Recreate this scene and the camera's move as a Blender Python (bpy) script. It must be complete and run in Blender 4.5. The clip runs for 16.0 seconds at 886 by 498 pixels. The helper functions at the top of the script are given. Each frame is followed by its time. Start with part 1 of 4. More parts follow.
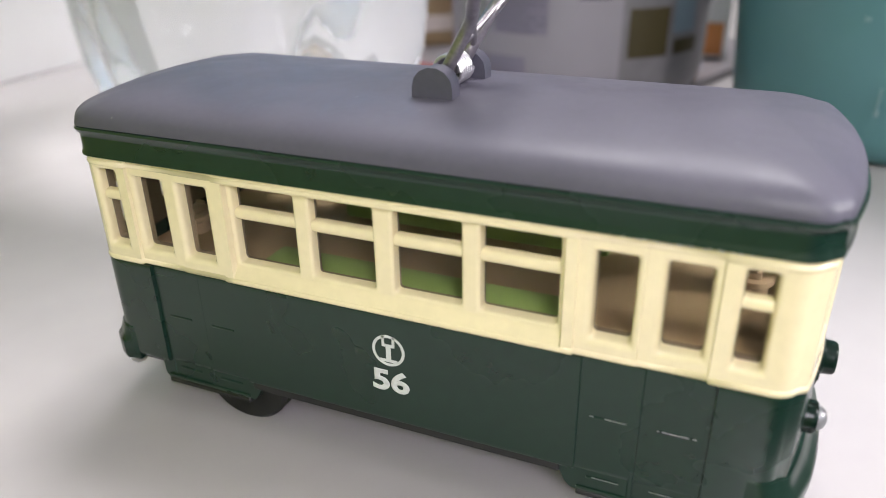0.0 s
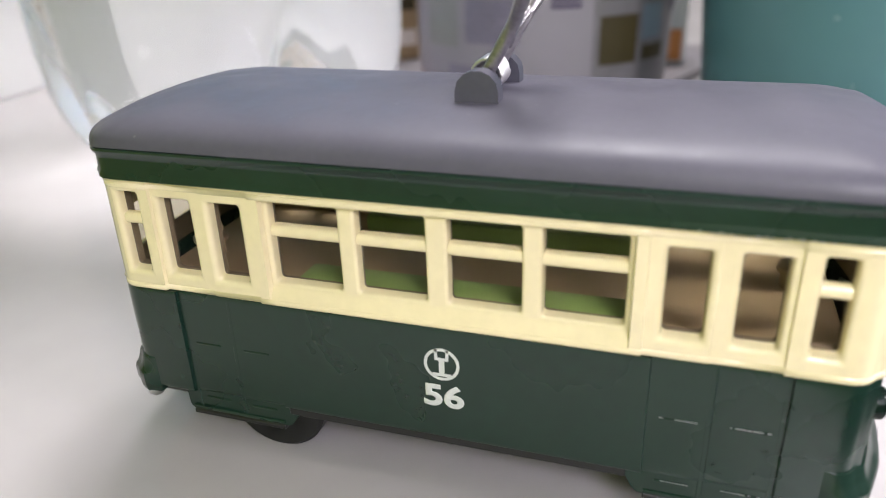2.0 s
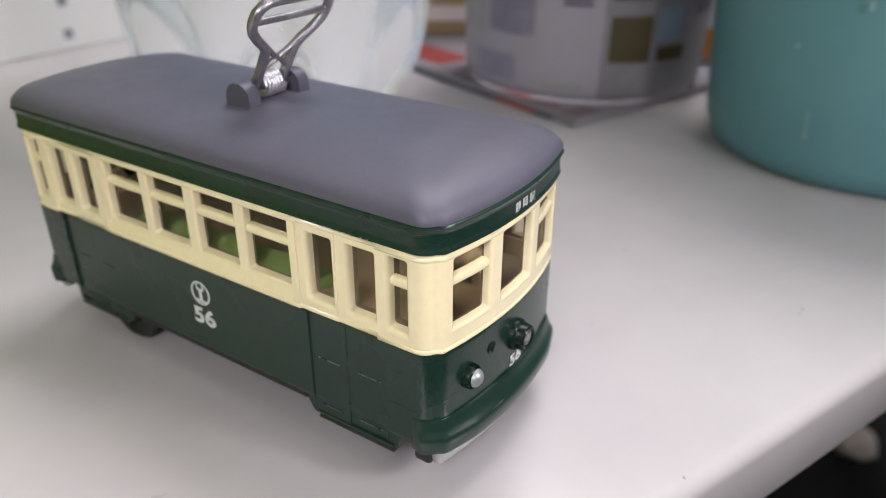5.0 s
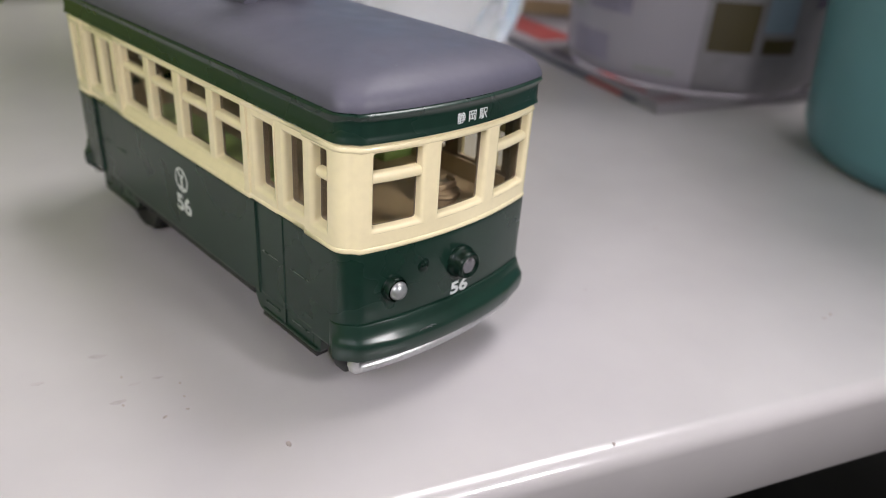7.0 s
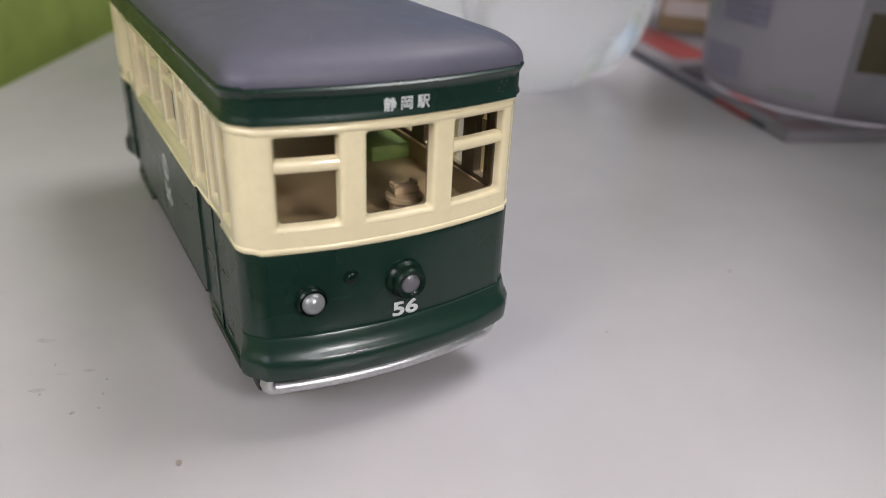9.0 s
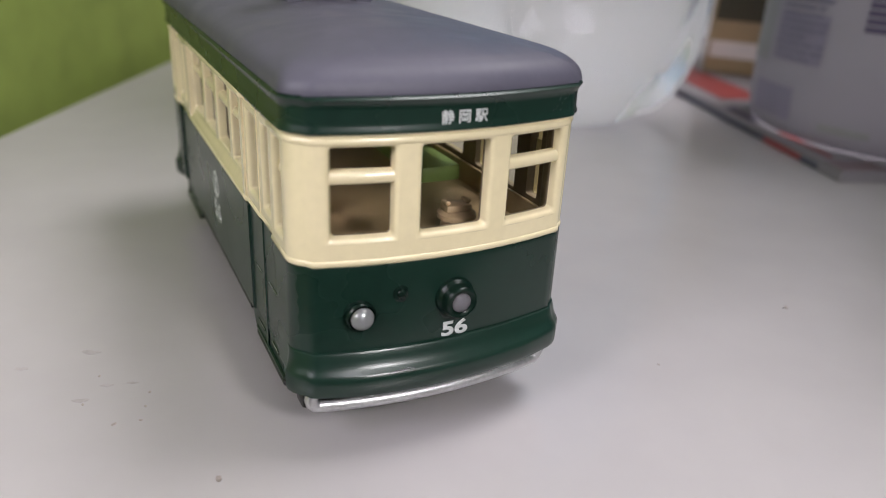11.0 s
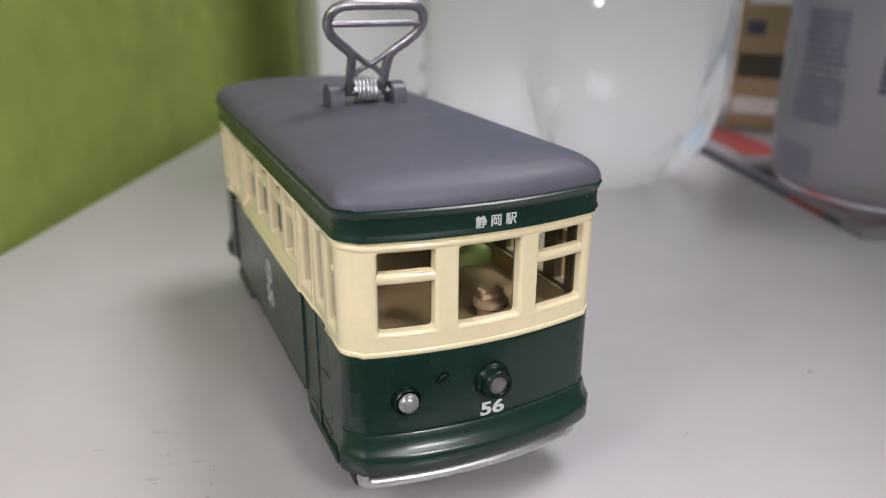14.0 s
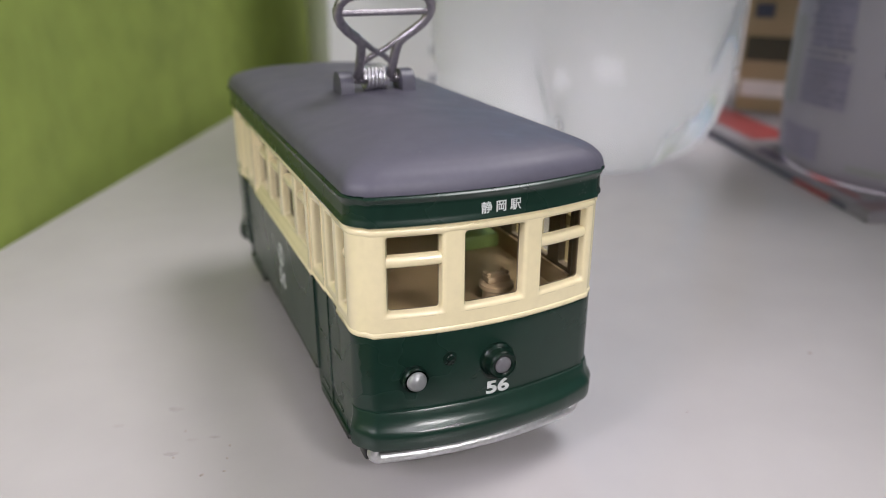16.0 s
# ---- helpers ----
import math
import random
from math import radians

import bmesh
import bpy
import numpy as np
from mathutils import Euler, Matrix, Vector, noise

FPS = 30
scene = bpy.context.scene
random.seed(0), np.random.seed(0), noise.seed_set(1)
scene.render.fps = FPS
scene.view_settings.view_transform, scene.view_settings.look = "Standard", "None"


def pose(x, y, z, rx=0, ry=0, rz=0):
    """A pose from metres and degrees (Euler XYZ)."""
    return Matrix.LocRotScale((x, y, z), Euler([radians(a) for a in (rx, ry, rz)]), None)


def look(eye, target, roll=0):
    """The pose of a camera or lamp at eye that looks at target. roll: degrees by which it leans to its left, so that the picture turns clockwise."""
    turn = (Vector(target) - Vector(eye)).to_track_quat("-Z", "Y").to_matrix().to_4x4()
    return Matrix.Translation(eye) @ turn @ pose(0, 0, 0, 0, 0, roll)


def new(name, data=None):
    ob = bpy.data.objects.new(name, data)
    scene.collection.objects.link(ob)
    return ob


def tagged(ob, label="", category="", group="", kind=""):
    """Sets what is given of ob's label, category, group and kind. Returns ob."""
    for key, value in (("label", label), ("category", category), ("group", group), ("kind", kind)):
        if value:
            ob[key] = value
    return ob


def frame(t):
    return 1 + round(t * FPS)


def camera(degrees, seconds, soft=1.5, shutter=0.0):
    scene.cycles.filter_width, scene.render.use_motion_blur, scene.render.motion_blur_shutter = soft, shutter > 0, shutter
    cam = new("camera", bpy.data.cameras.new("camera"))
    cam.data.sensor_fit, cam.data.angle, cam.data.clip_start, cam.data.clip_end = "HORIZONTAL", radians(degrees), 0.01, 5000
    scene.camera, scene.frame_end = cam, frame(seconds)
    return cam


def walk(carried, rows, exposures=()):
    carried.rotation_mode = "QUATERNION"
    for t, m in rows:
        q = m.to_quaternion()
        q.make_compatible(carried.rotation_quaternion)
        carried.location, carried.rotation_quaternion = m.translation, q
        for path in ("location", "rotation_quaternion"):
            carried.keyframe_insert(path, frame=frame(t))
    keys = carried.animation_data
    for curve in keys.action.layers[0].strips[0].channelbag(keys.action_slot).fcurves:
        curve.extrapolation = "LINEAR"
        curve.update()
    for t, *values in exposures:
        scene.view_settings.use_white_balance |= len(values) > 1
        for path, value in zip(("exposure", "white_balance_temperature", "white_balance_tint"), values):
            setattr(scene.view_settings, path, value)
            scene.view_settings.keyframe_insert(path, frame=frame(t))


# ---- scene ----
# ---- camera ----
cam = camera(61.75, 16.0, soft=0.75)
cam.data.dof.use_dof = True
cam.data.dof.focus_distance = 0.108
cam.data.dof.aperture_fstop = 17.0
PATH = [
    (0, (0.0372, -0.0962, 0.0790), (-0.3207, 0.7304, -0.3552), -0.98),
    (0.5, (0.0280, -0.0997, 0.0780), (-0.2860, 0.7518, -0.3418), -1.72),
    (1, (0.0248, -0.1004, 0.0783), (-0.2744, 0.7569, -0.3406), -1.65),
    (1.5, (0.0227, -0.1002, 0.0765), (-0.2636, 0.7657, -0.3338), -1.67),
    (2, (0.0236, -0.0990, 0.0771), (-0.2703, 0.7618, -0.3384), -2.06),
    (2.5, (0.0268, -0.0983, 0.0792), (-0.2686, 0.7610, -0.3382), -1.36),
    (3, (0.0275, -0.1013, 0.0890), (-0.2950, 0.7436, -0.3379), -1.01),
    (3.2, (0.0300, -0.1000, 0.0880), (-0.5930, 1.5890, -0.7830), -0.40),
    (3.5, (0.0319, -0.0990, 0.0874), (-0.2862, 0.7473, -0.3399), -0.13),
    (4, (0.0527, -0.0998, 0.0847), (-0.2973, 0.7174, -0.3732), 1.29),
    (4.5, (0.0750, -0.1002, 0.0895), (-0.3254, 0.6753, -0.3987), 1.14),
    (5, (0.0962, -0.0939, 0.0928), (-0.3851, 0.6489, -0.3725), 0.45),
    (5.2, (0.1025, -0.0896, 0.0833), (-0.4026, 0.6240, -0.4020), 1.22),
    (7.3, (0.1246, -0.0755, 0.0789), (-0.5145, 0.5347, -0.3894), 4.80),
    (7.5, (0.1266, -0.0744, 0.0782), (-0.5305, 0.5114, -0.3961), 4.76),
    (7.7, (0.1270, -0.0740, 0.0790), (-1.2480, 1.0380, -0.8550), 3.30),
    (8, (0.1192, -0.0636, 0.0870), (-0.5943, 0.4659, -0.3719), 3.36),
    (8.5, (0.1254, -0.0378, 0.0694), (-0.6206, 0.4258, -0.4086), 2.33),
    (9, (0.1294, -0.0402, 0.0715), (-0.6406, 0.4114, -0.3792), 2.68),
    (9.5, (0.1259, -0.0393, 0.0695), (-0.6521, 0.3985, -0.3810), 2.86),
    (9.7, (0.1256, -0.0406, 0.0713), (-0.6599, 0.3887, -0.3744), 3.01),
    (11.8, (0.1288, -0.0421, 0.0659), (-0.6904, 0.3773, -0.3253), 2.95),
    (12, (0.1286, -0.0413, 0.0675), (-0.6893, 0.3617, -0.3430), 2.29),
    (12.5, (0.1294, -0.0411, 0.0677), (-0.7000, 0.3435, -0.3374), 1.31),
    (13, (0.1300, -0.0425, 0.0717), (-0.7067, 0.3444, -0.3160), 1.19),
    (13.5, (0.1312, -0.0433, 0.0717), (-0.7148, 0.3470, -0.2918), 0.65),
    (14, (0.1339, -0.0460, 0.0772), (-0.7198, 0.3446, -0.2670), 0.43),
    (14.5, (0.1361, -0.0478, 0.0811), (-0.7200, 0.3457, -0.2536), 0.76),
    (15, (0.1374, -0.0482, 0.0808), (-0.7207, 0.3383, -0.2572), 0.42),
    (15.5, (0.1375, -0.0470, 0.0793), (-0.7131, 0.3339, -0.2829), 0.46),
    (16, (0.1371, -0.0471, 0.0787), (-0.7140, 0.3290, -0.2874), 0.21),
]
walk(cam, [(t, look(eye, target, roll)) for t, eye, target, roll in PATH],
     exposures=[(0.0, 0.44), (1.5, 0.53), (3.0, 0.49), (4.0, 0.32), (5.0, 0.04), (7.5, -0.15), (8.0, -0.14), (9.0, -0.34), (12.5, -0.25), (16.0, -0.22)])

# ---- light ----
world = bpy.data.worlds.new("room_air")
world.use_nodes = True
world.node_tree.nodes["Background"].inputs["Color"].default_value = (0.9, 0.93, 1.0, 1)
world.node_tree.nodes["Background"].inputs["Strength"].default_value = 0.25
scene.world = world


def area_lamp(name, eye, target, size_x, size_y, watts, colour):
    data = bpy.data.lights.new(name, "AREA")
    data.shape, data.size, data.size_y, data.energy, data.color = "RECTANGLE", size_x, size_y, watts, colour
    ob = new(name, data)
    ob.matrix_world = look(eye, target)
    return ob


# unseen added fills: far front, near front, near side; last the ceiling lamp
area_lamp("desk_lamp_light", (0.94, -0.14, 0.83), (0, 0, 0.02), 0.20, 0.16, 2.4, (1.0, 0.95, 1.02))
area_lamp("phone_lamp_light", (0.215, 0.010, 0.125), (0, 0, 0.02), 0.03, 0.03, 0.26, (1.0, 0.975, 0.99))
area_lamp("shaded_lamp_light", (0.095, -0.185, 0.150), (0.02, 0, 0.02), 0.09, 0.08, 0.42, (1.0, 0.945, 1.08))
area_lamp("ceiling_lamp_light", (0.02, 0.55, 1.34), (-0.05, 0.08, 0), 0.6, 0.6, 22.0, (1.0, 0.972, 1.0))


# ---- materials ----
def material(name, base, rough=0.5, metal=0.0, vary=0.10, scale=300.0, bump=0.0, bump_scale=900.0, coat=0.0, spec=0.5, rough_vary=0.08, spots=None):
    """Principled surface with two scales of colour and gloss variation and fine relief."""
    m = bpy.data.materials.new(name)
    m.use_nodes = True
    nt = m.node_tree
    bsdf = nt.nodes["Principled BSDF"]
    bsdf.inputs["Metallic"].default_value = metal
    bsdf.inputs["Coat Weight"].default_value = coat
    bsdf.inputs["Coat Roughness"].default_value = 0.09
    bsdf.inputs["Specular IOR Level"].default_value = spec
    co = nt.nodes.new("ShaderNodeTexCoord")
    big = nt.nodes.new("ShaderNodeTexNoise")
    big.inputs["Scale"].default_value, big.inputs["Detail"].default_value = scale * 0.12, 3
    fine = nt.nodes.new("ShaderNodeTexNoise")
    fine.inputs["Scale"].default_value, fine.inputs["Detail"].default_value = scale, 4
    for n in (big, fine):
        nt.links.new(co.outputs["Object"], n.inputs["Vector"])
    add = nt.nodes.new("ShaderNodeMath")
    add.operation = "ADD"
    nt.links.new(big.outputs["Fac"], add.inputs[0])
    nt.links.new(fine.outputs["Fac"], add.inputs[1])
    ramp = nt.nodes.new("ShaderNodeMapRange")
    ramp.clamp = False
    ramp.inputs["From Min"].default_value, ramp.inputs["From Max"].default_value = 0.6, 1.4
    ramp.inputs["To Min"].default_value, ramp.inputs["To Max"].default_value = 1 - vary, 1 + vary
    nt.links.new(add.outputs[0], ramp.inputs["Value"])
    mul = nt.nodes.new("ShaderNodeVectorMath")
    mul.operation = "SCALE"
    mul.inputs[0].default_value = base
    nt.links.new(ramp.outputs["Result"], mul.inputs["Scale"])
    colour = mul.outputs["Vector"]
    if spots:
        sp = nt.nodes.new("ShaderNodeTexNoise")
        sp.inputs["Scale"].default_value, sp.inputs["Detail"].default_value = spots[1], 2
        nt.links.new(co.outputs["Object"], sp.inputs["Vector"])
        cut = nt.nodes.new("ShaderNodeMapRange")
        cut.inputs["From Min"].default_value, cut.inputs["From Max"].default_value = spots[2], spots[2] + 0.06
        nt.links.new(sp.outputs["Fac"], cut.inputs["Value"])
        mix = nt.nodes.new("ShaderNodeMix")
        mix.data_type = "RGBA"
        mix.inputs[7].default_value = (*spots[0], 1)
        nt.links.new(cut.outputs["Result"], mix.inputs[0])
        nt.links.new(colour, mix.inputs[6])
        colour = mix.outputs[2]
    nt.links.new(colour, bsdf.inputs["Base Color"])
    rr = nt.nodes.new("ShaderNodeMapRange")
    rr.clamp = False
    rr.inputs["From Min"].default_value, rr.inputs["From Max"].default_value = 0.3, 0.7
    rr.inputs["To Min"].default_value, rr.inputs["To Max"].default_value = max(0.02, rough - rough_vary), min(1, rough + rough_vary)
    nt.links.new(big.outputs["Fac"], rr.inputs["Value"])
    nt.links.new(rr.outputs["Result"], bsdf.inputs["Roughness"])
    if bump:
        bn = nt.nodes.new("ShaderNodeTexNoise")
        bn.inputs["Scale"].default_value, bn.inputs["Detail"].default_value = bump_scale, 3
        nt.links.new(co.outputs["Object"], bn.inputs["Vector"])
        b = nt.nodes.new("ShaderNodeBump")
        b.inputs["Strength"].default_value, b.inputs["Distance"].default_value = 0.6, bump
        nt.links.new(bn.outputs["Fac"], b.inputs["Height"])
        nt.links.new(b.outputs["Normal"], bsdf.inputs["Normal"])
    return m


def clear_plastic(name, tint, rough=0.03, ior=1.3, clear=1.0):
    m = bpy.data.materials.new(name)
    m.use_nodes = True
    b = m.node_tree.nodes["Principled BSDF"]
    b.inputs["Base Color"].default_value = (*tint, 1)
    b.inputs["Transmission Weight"].default_value = clear
    b.inputs["Roughness"].default_value = rough
    b.inputs["IOR"].default_value = ior
    return m


GREEN = material("green_gloss_paint", (0.0080, 0.0262, 0.0180), 0.28, rough_vary=0.03, vary=0.16, scale=500, bump=0.000012, bump_scale=3800, coat=0.08, spec=0.45)
CREAM = material("cream_gloss_paint", (0.83, 0.72, 0.46), 0.22, rough_vary=0.03, vary=0.05, scale=600, bump=0.00003, bump_scale=1100, coat=0.6)
ROOF = material("grey_satin_paint", (0.093, 0.088, 0.117), 0.48, spec=0.36, vary=0.08, scale=900, bump=0.00003, bump_scale=5000, spots=((0.19, 0.185, 0.20), 620, 0.75))
LUG = material("dark_grey_paint", (0.072, 0.069, 0.092), 0.42, vary=0.15, scale=900, bump=0.00003, bump_scale=4000)
SILVER = material("silver_paint", (0.62, 0.62, 0.63), 0.45, metal=1.0, vary=0.18, scale=1400, bump=0.00006, bump_scale=3000)
GUNMETAL = material("dark_cast_metal", (0.34, 0.315, 0.345), 0.34, metal=0.85, vary=0.30, scale=1500, bump=0.00012, bump_scale=2600)
LENS = material("satin_silver_paint", (0.58, 0.59, 0.60), 0.33, metal=0.5, vary=0.10, scale=1200)
DULL_LENS = material("dull_grey_plastic", (0.30, 0.285, 0.31), 0.30, vary=0.15, scale=1500, coat=0.5)
SPRING = material("spring_steel", (0.62, 0.60, 0.64), 0.32, metal=0.85, vary=0.08, scale=1200)
BLACK = material("black_plastic", (0.012, 0.012, 0.013), 0.45, vary=0.2, scale=700, bump=0.00003)
BROWN = material("brown_plastic", (0.32, 0.236, 0.139), 0.45, vary=0.08, scale=500, bump=0.00003)
SEAT = material("green_plastic", (0.21, 0.31, 0.095), 0.5, vary=0.08, scale=500, bump=0.00003)
# brown of the inner lining, holding the shade of the window reveals
INNER = material("dull_brown_shade_lining", (0.165, 0.128, 0.084), 0.6, vary=0.12, scale=500, bump=0.00003)
TAN = material("tan_plastic", (0.40, 0.30, 0.20), 0.45, vary=0.06, scale=500)
WHITE_INK = material("white_ink", (0.62, 0.64, 0.63), 0.3, vary=0.10, scale=1500)
PANE = clear_plastic("clear_pane", (0.88, 0.85, 0.75), 0.04, 1.07)
TABLE = material("white_laminate", (0.43, 0.404, 0.406), 0.20, vary=0.05, scale=60, rough_vary=0.03, spec=0.65)
DIRT = material("brown_crumb", (0.34, 0.295, 0.275), 0.8, vary=0.3, scale=800)
STAIN = material("dried_stain", (0.398, 0.368, 0.366), 0.20, vary=0.12, scale=900, rough_vary=0.03, spec=0.65)
WALL = material("plain_wall_paint", (0.74, 0.74, 0.72), 0.75, vary=0.04, scale=20, bump=0.0004, bump_scale=90)
CURTAIN = material("green_cloth", (0.245, 0.313, 0.062), 0.85, vary=0.20, scale=60, bump=0.0003, bump_scale=500)
FLOOR = material("dark_floor", (0.007, 0.006, 0.007), 0.6, vary=0.25, scale=25)
PALE_TEAL = material("scuffed_teal_plastic", (0.19, 0.30, 0.32), 0.55, vary=0.2, scale=300)
TEAL = material("teal_plastic", (0.088, 0.210, 0.232), 0.42, vary=0.06, scale=60, bump=0.0001, bump_scale=120)
BOTTLE = clear_plastic("clear_bottle_plastic", (0.98, 0.99, 1.0), 0.01, 1.33, 0.78)
SMOKE = clear_plastic("grey_bottle_plastic", (0.48, 0.46, 0.50), 0.08, 1.33, 0.9)
BLUE = material("blue_label", (0.03, 0.33, 0.58), 0.4, vary=0.05, scale=40)
WHITE_CARD = material("white_card", (0.86, 0.855, 0.85), 0.6, vary=0.03, scale=30)
TAN_CARD = material("tan_card", (0.40, 0.28, 0.15), 0.65, vary=0.08, scale=60)
LILAC = material("lilac_label", (0.27, 0.250, 0.290), 0.5, vary=0.06, scale=60)
DIM_LILAC = material("dim_lilac_label", (0.165, 0.155, 0.170), 0.4, vary=0.25, scale=110)
PURPLE = material("purple_ink", (0.075, 0.06, 0.11), 0.5, vary=0.10, scale=90)
OLIVE = material("olive_ink", (0.046, 0.034, 0.009), 0.5, vary=0.12, scale=90)
PALE_BLUE = material("pale_blue_ink", (0.17, 0.225, 0.28), 0.5, vary=0.08, scale=90)
MAROON = material("maroon_ink", (0.150, 0.105, 0.115), 0.45, vary=0.2, scale=120)
RED = material("red_ink", (0.24, 0.03, 0.028), 0.45, vary=0.12, scale=90)
ORANGE = material("orange_card", (0.75, 0.30, 0.09), 0.55, vary=0.06, scale=60)
TAN_CLOTH = material("beige_cloth", (0.78, 0.68, 0.62), 0.9, vary=0.10, scale=80, bump=0.0006, bump_scale=200)
INK = material("dark_ink", (0.055, 0.058, 0.085), 0.5, vary=0.15, scale=90)
GREY_INK = material("grey_ink", (0.22, 0.23, 0.28), 0.55, vary=0.10, scale=90)
MAUVE = material("mauve_ink", (0.205, 0.185, 0.250), 0.5, vary=0.15, scale=70)
GREY_PRINT = material("grey_green_ink", (0.225, 0.225, 0.225), 0.5, vary=0.15, scale=70)
TEXT_INK = material("faded_blue_ink", (0.165, 0.150, 0.205), 0.5, vary=0.2, scale=90)
PAPER = material("glossy_paper", (0.21, 0.195, 0.21), 0.35, vary=0.10, scale=60)


# ---- helpers for meshes ----
def link(name, bm, mat, parent=None, label="", smooth=True, angle=35, matrix=None):
    bmesh.ops.remove_doubles(bm, verts=bm.verts, dist=1e-6)
    bmesh.ops.recalc_face_normals(bm, faces=bm.faces)
    me = bpy.data.meshes.new(name)
    if smooth:
        for f in bm.faces:
            f.smooth = True
        for e in bm.edges:
            e.smooth = len(e.link_faces) == 2 and e.calc_face_angle(0) < radians(angle)
    bm.to_mesh(me)
    bm.free()
    for m in mat if isinstance(mat, (list, tuple)) else [mat]:
        me.materials.append(m)
    ob = new(name, me)
    if matrix is not None:
        ob.matrix_local = matrix
    if parent is not None:
        ob.parent = parent
    if label:
        tagged(ob, label=label)
    return ob


def part(name, bm, mat, parent, label="", **kw):
    return link(name, bm, mat, parent, label, **kw)


def thing(name, at, label, category, group="", kind="", rz=0.0):
    ob = new(name)
    ob.empty_display_size = 0.01
    ob.matrix_world = pose(*at, 0, 0, rz)
    return tagged(ob, label, category, group, kind)


def box(bm, x0, x1, y0, y1, z0, z1, bevel=0.0, seg=2):
    vs = [bm.verts.new((x, y, z)) for z in (z0, z1) for y in (y0, y1) for x in (x0, x1)]
    fs = [bm.faces.new([vs[i] for i in q]) for q in ((0, 2, 3, 1), (4, 5, 7, 6), (0, 1, 5, 4), (2, 6, 7, 3), (0, 4, 6, 2), (1, 3, 7, 5))]
    if bevel:
        es = list({e for f in fs for e in f.edges})
        bmesh.ops.bevel(bm, geom=es, offset=bevel, segments=seg, profile=0.5, affect="EDGES", clamp_overlap=True)


def lathe(bm, profile, n=32, axis="Z", origin=(0, 0, 0), sweep=360.0, start=0.0, close=False):
    """Turns a profile of (radius, height) about an axis."""
    closed = sweep >= 359.9
    rings = []
    for i in range(n if closed else n + 1):
        a = radians(start + sweep * i / n)
        ring = []
        for r, h in profile:
            c, s = r * math.cos(a), r * math.sin(a)
            p = (c, s, h) if axis == "Z" else (h, c, s) if axis == "X" else (s, h, c)
            ring.append(bm.verts.new((p[0] + origin[0], p[1] + origin[1], p[2] + origin[2])))
        rings.append(ring)
    m = len(profile)
    for i in range(n):
        a, b = rings[i], rings[(i + 1) % len(rings)]
        for j in range(m if close else m - 1):
            k = (j + 1) % m
            bm.faces.new((a[j], b[j], b[k], a[k]))


def tube(bm, pts, radius, n=10, closed=False, flat=1.0):
    """A round bar along points."""
    pts = [Vector(p) for p in pts]
    rings, up = [], Vector((0, 0, 1))
    count = len(pts)
    ref = None
    for i, p in enumerate(pts):
        a = pts[i - 1] if (i > 0 or closed) else p
        b = pts[(i + 1) % count] if (i < count - 1 or closed) else p
        t = (b - a).normalized()
        if ref is None:
            ref = t.cross(up if abs(t.z) < 0.9 else Vector((1, 0, 0))).normalized()
        ref = (ref - t * ref.dot(t)).normalized()
        other = t.cross(ref)
        rings.append([bm.verts.new(p + ref * math.cos(2 * math.pi * k / n) * radius + other * math.sin(2 * math.pi * k / n) * radius * flat) for k in range(n)])
    for i in range(count if closed else count - 1):
        a, b = rings[i], rings[(i + 1) % count]
        for k in range(n):
            bm.faces.new((a[k], a[(k + 1) % n], b[(k + 1) % n], b[k]))
    if not closed:
        bm.faces.new(rings[0][::-1])
        bm.faces.new(rings[-1])


# ---- the setting ----
U, W = Vector((0.3771, 0.9262, 0)), Vector((-0.9262, 0.3771, 0))
CORNER = Vector((0.0190, -0.1405, 0))
TABLE_RZ = math.degrees(math.atan2(U.y, U.x))


def on_table(a, b, z=0.0):
    """A place a metres along the table's front edge and b metres in from it."""
    p = CORNER + U * a + W * b
    return (p.x, p.y, z)


SKEW = 0.1085
STAINS = ((0.0881, 0.0316, 0.0010), (0.0905, 0.0355, 0.0008), (0.0940, 0.0362, 0.0007), (0.0850, 0.0450, 0.0012), (0.0760, 0.0400, 0.0009))


